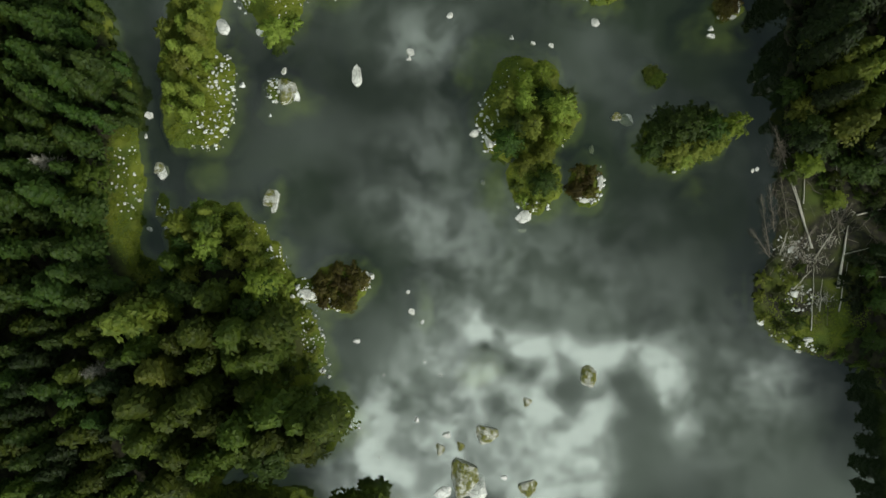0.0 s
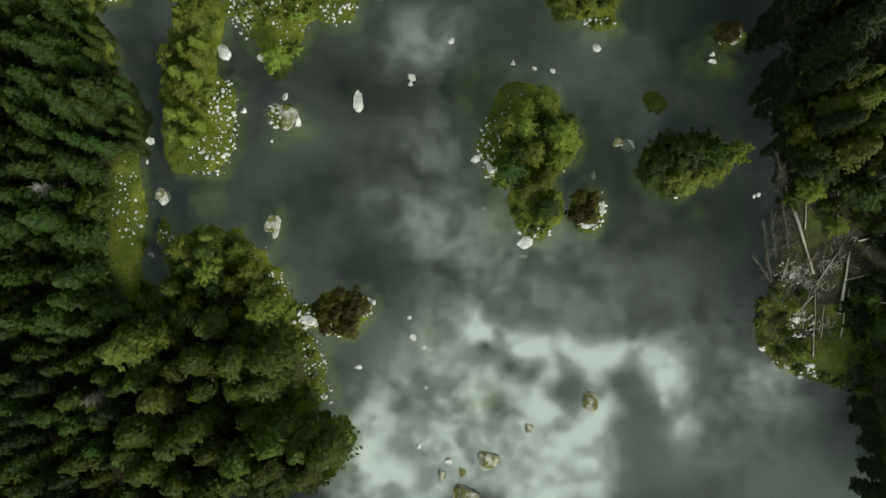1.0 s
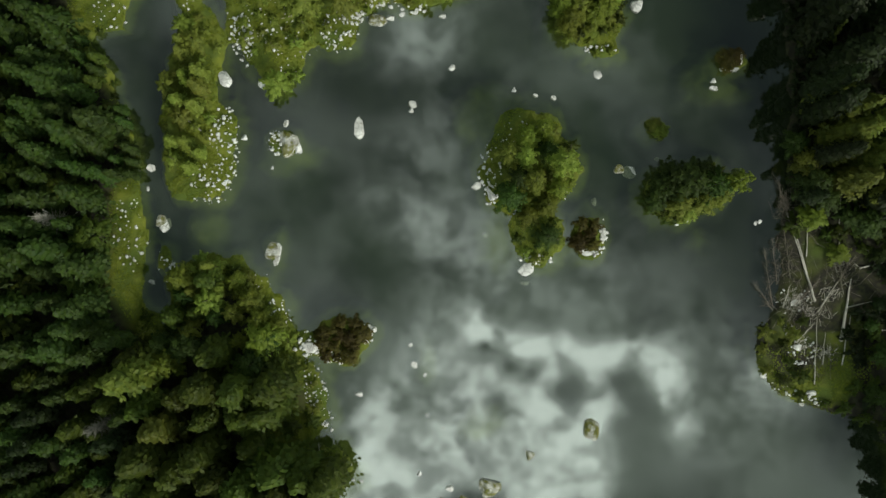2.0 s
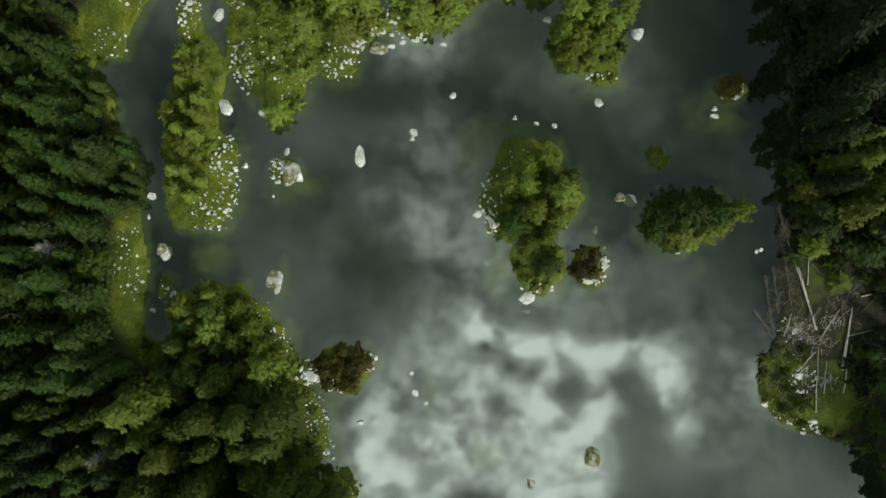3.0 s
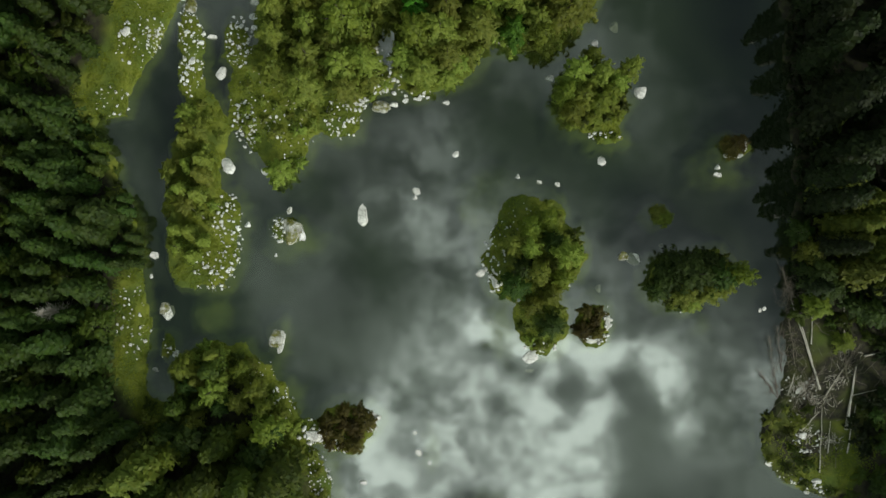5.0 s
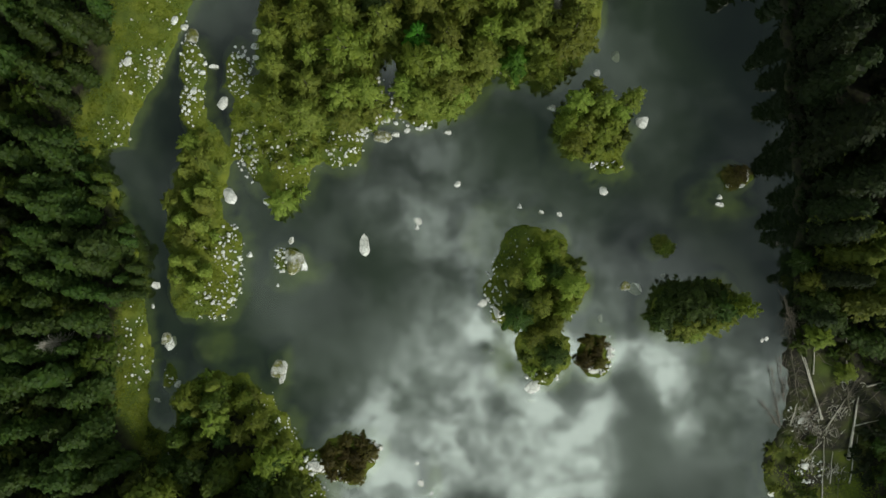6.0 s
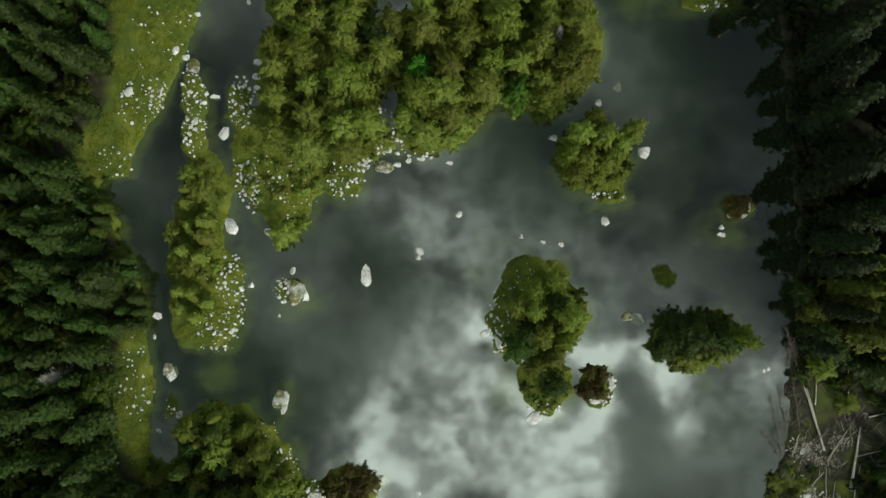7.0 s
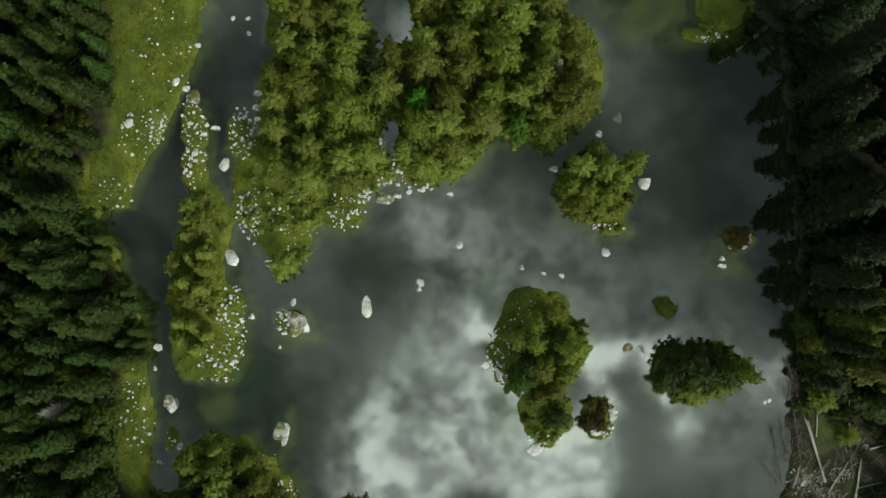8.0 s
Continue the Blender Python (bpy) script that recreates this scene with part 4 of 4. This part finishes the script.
for row in (
    (-36.2, 52.8, 0.55, 0.39), (-38.4, 53.1, 0.47, 0.39), (-37.4, 49.1, 0.47, 0.55), (-9.5, 42.8, 0.7, 0.55), (-7.9, 43.2, 0.55, 0.39), (-6.1, 43.4, 0.47, 0.39), (-10.6, 44.8, 0.47, 0.55), (41.4, -6.7, 0.47, 0.47),
    (38.6, 36.5, 0.45, 0.95), (37.6, 35.2, 1.0, 0.42), (36.3, 35.4, 0.5, 0.35), (47.7, -9.0, 0.86, 0.47), (46.5, -10.7, 0.47, 0.39), (45.5, 3.2, 0.62, 0.5, 30), (45.8, -2.9, 0.55, 0.7), (-11.9, -0.4, 0.47, 0.47), (-20.6, -3.0, 1.3, 0.78, -35), (-13.2, -1.3, 0.47, 0.31), (19.7, 12.3, 0.47, 1.1), (17.6, 9.9, 0.94, 0.39),
):
    boulder(*row)
for row in (
    (17.9, -14.3, 0.94, 1.5), (3.9, -22.1, 1.4, 1.2), (-2.4, -24.2, 0.55, 0.78), (0.4, -23.8, 0.47, 0.62), (9.6, -29.4, 1.2, 1, 30), (0.8, -28.0, 1.7, 2.5), (9.5, -17.7, 0.55, 0.62),
    (-23.7, 25.2, 1.2, 1.6), (-26.0, 10.3, 0.78, 1.2), (-38.0, 56.7, 0.7, 1), (-11.4, 42.3, 1.1, 0.86), (-41.4, 14.4, 0.62, 0.94), (21.9, 21.5, 0.62, 0.62),
):
    boulder(*row, moss=True)
boulder(41.2, 14.2, 0.4, 0.32)
boulder(40.6, 14.0, 0.3, 0.35)
for row in ((23.4, 21.3, 0.94, 0.94), (21.1, 53.6, 0.7, 1.1), (18.6, 17.2, 0.39, 0.78), (27.3, 23.0, 0.39, 0.39), (9.0, 5.8, 0.62, 0.39), (3.6, 12.6, 0.39, 0.47), (16.4, 14.2, 0.47, 0.62)):
    boulder(*row, sink=0.42)

BEACHES = []


def beach(x, y, a, b, count, size, turn=0):
    BEACHES.append((x, y, a, b, count, size, turn))


for row in (
    (-42.6, 61.7, 4.3, 10.1, 70, 0.2), (-44.2, 51.4, 4.3, 3.9, 75, 0.22), (-48.9, 43.2, 2.5, 2.7, 30, 0.22), (-37.8, 51.0, 1.9, 7.4, 130, 0.24), (-32.5, 25.0, 2.2, 5.8, 100, 0.26),
    (-34.6, 19.5, 3.1, 3, 60, 0.26), (-31.1, 51.7, 2, 3.9, 120, 0.24), (-30.3, 39.5, 1.7, 3.9, 140, 0.26), (-27.6, 43.4, 4.7, 4.7, 45, 0.2), (-16.6, 40.7, 2.6, 3.1, 80, 0.24), (-11.2, 46.8, 2.7, 3.9, 130, 0.3),
):
    beach(*row)
for row in (
    (-42.3, 51.2, 1.7, 2.3, 60, 0.22), (-6.7, 43.6, 5.5, 0.94, 45, 0.3), (-23.2, 38.6, 3.9, 3.9, 35, 0.22), (-15.0, 42.9, 2.7, 1.1, 70, 0.28), (-45.1, 13.6, 3, 6.2, 70, 0.22), (-41.5, 7.3, 1.9, 3.1, 30, 0.22),
    (-28.1, 6.5, 3.5, 3, 45, 0.2), (-25.4, 1.4, 2.2, 2.5, 35, 0.22), (-19.8, -7.6, 1.9, 4.7, 90, 0.22), (-18.0, -13.4, 0.94, 1.9, 30, 0.24), (-21.0, -2.5, 2.2, 1.7, 55, 0.3), (-13.2, -1.1, 1.7, 1.4, 60, 0.32),
):
    beach(*row)
for row in (
    (4.1, 20.9, 1.6, 4.7, 60, 0.26), (9.8, 8.9, 3.1, 0.94, 40, 0.26), (15.0, 17.2, 0.78, 1.9, 22, 0.28), (7.5, 26.0, 2.3, 3.1, 25, 0.2), (18.3, 10.2, 1.9, 0.78, 30, 0.26), (19.8, 12.7, 0.47, 2, 24, 0.28),
    (30.4, 14.1, 3.5, 0.55, 26, 0.28), (-25.9, 25.8, 1.7, 2.5, 45, 0.26), (34.1, 64.2, 2.7, 0.7, 26, 0.26), (45.6, -9.3, 5.1, 0.7, 26, 0.24, -20), (45.7, 3.3, 2.5, 2, 24, 0.2),
):
    beach(*row)
for row in ((46.8, -3.3, 2.3, 2.2, 30, 0.25), (18.8, 38.1, 3, 0.7, 22, 0.24), (24.3, 44.1, 0.94, 1.7, 26, 0.3), (-17.1, -4.1, 1.6, 1.2, 30, 0.28), (38.3, 35.0, 1.7, 0.62, 8, 0.2), (-16.3, -20.0, 1.6, 2.3, 14, 0.2), (-20.9, 35.5, 3.1, 1.9, 20, 0.2)):
    beach(*row)

small_co = [np.array([v.co for v in mesh.vertices]) for mesh in STONES]
small_fa = [np.array([tuple(q.vertices) for q in mesh.polygons]) for mesh in STONES]
g = np.random.default_rng(77)
lone = 0
for x, y, a, b, count, size, turn in BEACHES:
    co, fa, o = [], [], 0
    for _ in range(int(count * 1.2)):
        r, w = math.sqrt(g.random()), g.uniform(0, 2 * math.pi)
        p, q = a * r * math.cos(w), b * r * math.sin(w)
        c, s_ = math.cos(radians(turn)), math.sin(radians(turn))
        px, py = x + p * c - q * s_, y + p * s_ + q * c
        gz = ground_z(px, py)
        if gz < -0.7:
            continue
        gz = max(gz, -0.12)
        sz = size * 0.68 * min(g.lognormal(0, 0.62), 2.3)
        m = pose(px, py, gz + sz * 0.35, g.normal(0, 12), g.normal(0, 12), g.uniform(0, 360)) @ Matrix.Diagonal((sz, sz * g.uniform(0.6, 1.0), sz * g.uniform(0.45, 0.7), 1))
        k = int(g.integers(len(STONES)))
        if sz > 0.27 and lone < 290:
            ob = new("stone", STONES[k])
            ob.matrix_world = m
            tagged(ob, "small pale grey stone on the shore", "stone", "stones of the shore")
            lone += 1
        else:
            M = np.array(m)
            co.append(small_co[k] @ M[:3, :3].T + M[:3, 3])
            fa.append(small_fa[k] + o)
            o += len(small_co[k])
    if co:
        mesh = fill(bpy.data.meshes.new("small_stones"), np.concatenate(co), np.concatenate(fa))
        mesh.materials.append(ROCK)
        tagged(new("small_stones", mesh), "scattered small pale stones along the shore", "stones", kind="stuff")

# ---- dead wood on the east bank ----
def twig_tubes(g, spine, spread, count, thick):
    res = []
    for _ in range(count):
        k = g.random() * 0.85 + 0.1
        i = min(int(k * (len(spine) - 1)), len(spine) - 2)
        u = k * (len(spine) - 1) - i
        base = Vector(spine[i]).lerp(Vector(spine[i + 1]), u)
        d = Vector((g.gauss(0, 1), g.gauss(0, 1), g.gauss(0, 0.5))).normalized() * spread * g.uniform(0.25, 1.0) * (1.25 - k)
        ahead = (Vector(spine[-1]) - Vector(spine[0])).normalized() * spread * 0.4
        res.append(tube([base, base + d * 0.5 + ahead * 0.3, base + d + ahead], [thick, thick * 0.7, thick * 0.25], 4))
    return res


def dead_trunk(x0, y0, x1, y1, r, seed, twigs=0, spread=0.8, lift=0.25, name="fallen_log", label="bleached bare trunk lying across the bank", wood=None):
    wood = wood or TWIGS
    g = random.Random(seed)
    za, zb = max(ground_z(x0, y0), 0) + lift, max(ground_z(x1, y1), 0) + r + 0.05
    spine = []
    for i in range(6):
        k = i / 5
        bow = math.sin(k * math.pi) * g.uniform(-0.12, 0.12)
        spine.append((x0 + (x1 - x0) * k + bow, y0 + (y1 - y0) * k + bow * 0.4, za + (zb - za) * k))
    spine = spine[::-1]
    top = tagged(new(name), label, "log", "dead wood of the east bank")
    part("trunk", *joined([tube(spine, [r * (1 - 0.7 * i / 5) for i in range(6)], 7)]), DEADWOOD if name == "fallen_log" else TWIGS, top)
    if twigs:
        part("bare_crown", *joined(twig_tubes(g, spine, spread, twigs, r * 0.16 + 0.012)), wood, top)
    return top


for i, row in enumerate((
    (44.7, 15.5, 48.2, 3.3, 0.16, 6), (45.3, 14.2, 47.3, 7.0, 0.1, 3), (53.1, 6.4, 51.6, -2.1, 0.24, 5), (56.7, 20.8, 53.5, 14.6, 0.12, 4), (51.9, 18.1, 51.6, 10.7, 0.1, 4),
    (47.3, 13.6, 47.2, 9.4, 0.09, 2), (51.3, 6.0, 48.6, 1.9, 0.13, 5), (45.0, 5.5, 44.0, 2.4, 0.12, 3), (48.4, 1.0, 48.0, -7.9, 0.09, 2), (49.5, -0.9, 49.1, -5.3, 0.08, 2),
    (52.9, 1.4, 51.7, -5.3, 0.1, 2), (58.7, 8.9, 54.2, 7.8, 0.12, 5), (48.1, 0.4, 45.6, -2.3, 0.12, 4), (59.5, -0.7, 54.5, -0.4, 0.08, 2), (55.7, 3.3, 52.6, 2.5, 0.09, 3),
)):
    dead_trunk(*row[:5], 400 + i, row[5])
for i, row in enumerate(((4.0, 51.5, 6.9, 50.4, 0.09, 3), (-46.7, 29.7, -45.6, 28.1, 0.12, 2), (-37.5, 28.4, -35.7, 26.9, 0.07, 3), (-24.6, 42.4, -23.2, 42.9, 0.08, 2), (-19.4, -16.1, -18.9, -20.0, 0.08, 3))):
    tagged(dead_trunk(*row[:5], 480 + i, row[5], lift=0.4), "pale bare branch washed up on the shore", group="driftwood")
for i, row in enumerate((
    (41.5, 10.7, 42.8, 2.4, 0.06, 70), (40.0, 5.8, 42.8, 2.1, 0.06, 55), (42.6, 11.9, 43.4, 5.6, 0.05, 70), (43.4, 20.0, 44.9, 14.8, 0.07, 110), (44.0, 14.2, 45.1, 6.4, 0.06, 60), (51.2, 11.1, 51.9, 4.9, 0.1, 50), (48.8, 6.4, 45.7, 2.9, 0.1, 40), (53.5, 9.5, 51.1, 5.6, 0.08, 50),
)):
    dead_trunk(*row[:5], 430 + i, row[5], 1.5, 0.7, "dead_tree", "dead grey tree with bare twigs leaning over the shore")

dead_trunk(-2.8, 55.6, -2.6, 55.6, 0.1, 470, 260, 1.5, 6.5, "dead_tree", "pale pinkish-grey dead tree among the birches", DEADWOOD)
dead_trunk(12.2, 59.2, 12.4, 59.2, 0.1, 471, 240, 1.6, 8.0, "dead_tree", "pale grey dead tree among the birches", DEADWOOD)
for i, row in enumerate(((-46.9, -12.8, 1), (-53.9, 14.4, 2))):
    x, y = row[0], row[1]
    dead_trunk(x - 0.3, y, x, y, 0.13, 460 + i, 420, 2.3, 9.5, "dead_tree", "bare grey dead tree standing in the forest", DEADWOOD)

# ---- brushwood of the clearing ----
g = random.Random(91)
sticks = []
for x, y, a, b, count in ((44.6, 6.4, 3.0, 6.0, 80), (47.2, 2.5, 4.5, 3.0, 70), (51.9, 7.2, 4.0, 3.0, 60), (44.3, 16.5, 1.4, 3.0, 70), (48.7, -2.9, 4.5, 4.0, 30), (47.7, 12.6, 3.5, 4.0, 30), (56.5, 4.9, 3.5, 6.0, 30)):
    for _ in range(count):
        px, py = x + g.gauss(0, 0.45) * a, y + g.gauss(0, 0.45) * b
        z0 = max(ground_z(px, py), 0.0) + g.uniform(0.05, 0.9)
        w, ln, th = g.uniform(0, math.pi), g.uniform(0.5, 2.4), g.uniform(0.012, 0.042)
        d = Vector((math.cos(w), math.sin(w), g.gauss(0, 0.25))) * ln * 0.5
        p0 = Vector((px, py, z0))
        sticks.append(tube([p0 - d, p0 + Vector((g.gauss(0, 0.1), g.gauss(0, 0.1), 0.06)), p0 + d], [th, th * 0.8, th * 0.3], 4))
co, fa = joined(sticks)
mesh = fill(bpy.data.meshes.new("brushwood"), co, fa)
mesh.materials.append(TWIGS)
tagged(new("brushwood", mesh), "tangled grey dead twigs on the cleared bank", "brushwood", kind="stuff")
# broken bleached wood in heaps
sticks = []
for x, y, a, b, count in ((45.8, 3.4, 1.8, 1.5, 95), (47.8, 1.6, 2.6, 1.6, 60), (50.5, 4.6, 2.4, 1.4, 45), (46.2, -2.8, 0.9, 1.1, 35), (49.6, -3.6, 1.8, 0.9, 40), (52.0, 8.6, 1.6, 1.0, 40), (44.9, -0.4, 0.8, 0.6, 20)):
    for _ in range(count):
        px, py = x + g.gauss(0, 0.5) * a, y + g.gauss(0, 0.5) * b
        z0 = max(ground_z(px, py), 0.0) + g.uniform(0.05, 0.4)
        w, ln, th = g.gauss(0.9, 0.8), g.uniform(0.2, 1.3), g.uniform(0.012, 0.042)
        d = Vector((math.cos(w), math.sin(w), g.gauss(0, 0.15))) * ln * 0.5
        p0 = Vector((px, py, z0))
        sticks.append(tube([p0 - d, p0 + Vector((g.gauss(0, 0.04), g.gauss(0, 0.04), 0.03)), p0 + d], [th, th * 0.9, th * 0.5], 5))
co, fa = joined(sticks)
mesh = fill(bpy.data.meshes.new("broken_wood"), co, fa)
mesh.materials.append(DEADWOOD)
tagged(new("broken_wood", mesh), "heaps of broken bleached wood on the cleared bank", "broken wood", kind="stuff")

# ---- meadow grass ----
g = np.random.default_rng(55)
xs, ys = g.uniform(-62, 62, 260000), g.uniform(-34, 74, 260000)
keep = (inside(xs, ys) > 0.15) & (wooded(xs, ys) < 0.8) & (lattice_noise(xs, ys, 1.6, 91) > -0.35)
keep &= ~((xs > 40) & (ys > -3))
xs, ys = xs[keep][:46000], ys[keep][:46000]
n = len(xs)
place = np.stack([xs, ys, height(xs, ys) + 0.05 + 0.06 * g.random(n)], 1)
size = 0.16 + 0.2 * g.random(n)
co, fa = sprays(place, np.array([0, 0, 1.0]) + g.normal(0, 0.22, (n, 3)), g.normal(0, 1, (n, 3)), size, size * 0.6)
mesh = fill(bpy.data.meshes.new("grass"), co, fa)
mesh.materials.append(GRASS)
tagged(new("grass", mesh), "short olive-green meadow grass along the shores", "grass", kind="stuff")

# ---- the woods beyond ----
g = np.random.default_rng(66)
xs, ys = g.uniform(-200, 200, 1600), g.uniform(-160, 210, 1600)
keep = (inside(xs, ys) > 3) & ((xs < -71) | (xs > 74) | (ys < -38) | (ys > 78))
xs, ys = xs[keep], ys[keep]
n = len(xs)
hh, rr = g.uniform(9, 15, n), g.uniform(2.0, 3.0, n)
gz = height(xs, ys)
steps = np.array([(0.06, 1.0), (0.3, 0.42), (0.26, 0.8), (0.52, 0.3), (0.47, 0.58), (0.76, 0.18), (0.7, 0.34), (1.0, 0.02)])
sides = 8
turn = np.arange(sides) * 2 * math.pi / sides
ragged = 1 + g.uniform(-0.25, 0.25, (n, len(steps), sides))
rad = rr[:, None, None] * 0.85 * steps[None, :, 1, None] * ragged
tall = np.broadcast_to((hh[:, None] * steps[None, :, 0] + gz[:, None])[..., None], rad.shape) + g.uniform(-0.3, 0.3, rad.shape)
rings = np.stack([xs[:, None, None] + np.cos(turn) * rad, ys[:, None, None] + np.sin(turn) * rad, tall], -1)
co = rings.reshape(-1, 3)
base = np.arange(n)[:, None, None] * len(steps) * sides + np.arange(0, len(steps), 2)[None, :, None] * sides
k0, k1 = np.arange(sides)[None, None, :], (np.arange(sides)[None, None, :] + 1) % sides
fa = np.stack([base + k0, base + k1, base + sides + k1, base + sides + k0], -1).reshape(-1, 4)
k = 30
u = g.random((n, k)) ** 1.3
w = g.uniform(0, 2 * math.pi, (n, k))
reach = rr[:, None] * (1 - u) ** 0.7 * (0.7 + 0.5 * g.random((n, k)))
tips = np.stack([xs[:, None] + np.cos(w) * reach, ys[:, None] + np.sin(w) * reach, gz[:, None] + hh[:, None] * (0.06 + 0.92 * u)], -1).reshape(-1, 3)
outw = np.stack([np.cos(w), np.sin(w), 0 * w - 0.3], -1).reshape(-1, 3)
size = g.uniform(0.7, 1.3, n * k)
co, fa = both((co, fa), sprays(tips, np.array([0, 0, 1.0]) + outw * 0.5 + g.normal(0, 0.3, (n * k, 3)), outw, size * 1.6, size * 0.7))
mesh = fill(bpy.data.meshes.new("far_woods"), co, fa)
mesh.materials.append(SPRUCE)
tagged(new("far_woods", mesh), "dark conifer woods stretching away behind both banks", "woods", kind="stuff")

for ob in PROTOS:
    for o in (*ob.children_recursive, ob):
        bpy.data.objects.remove(o)
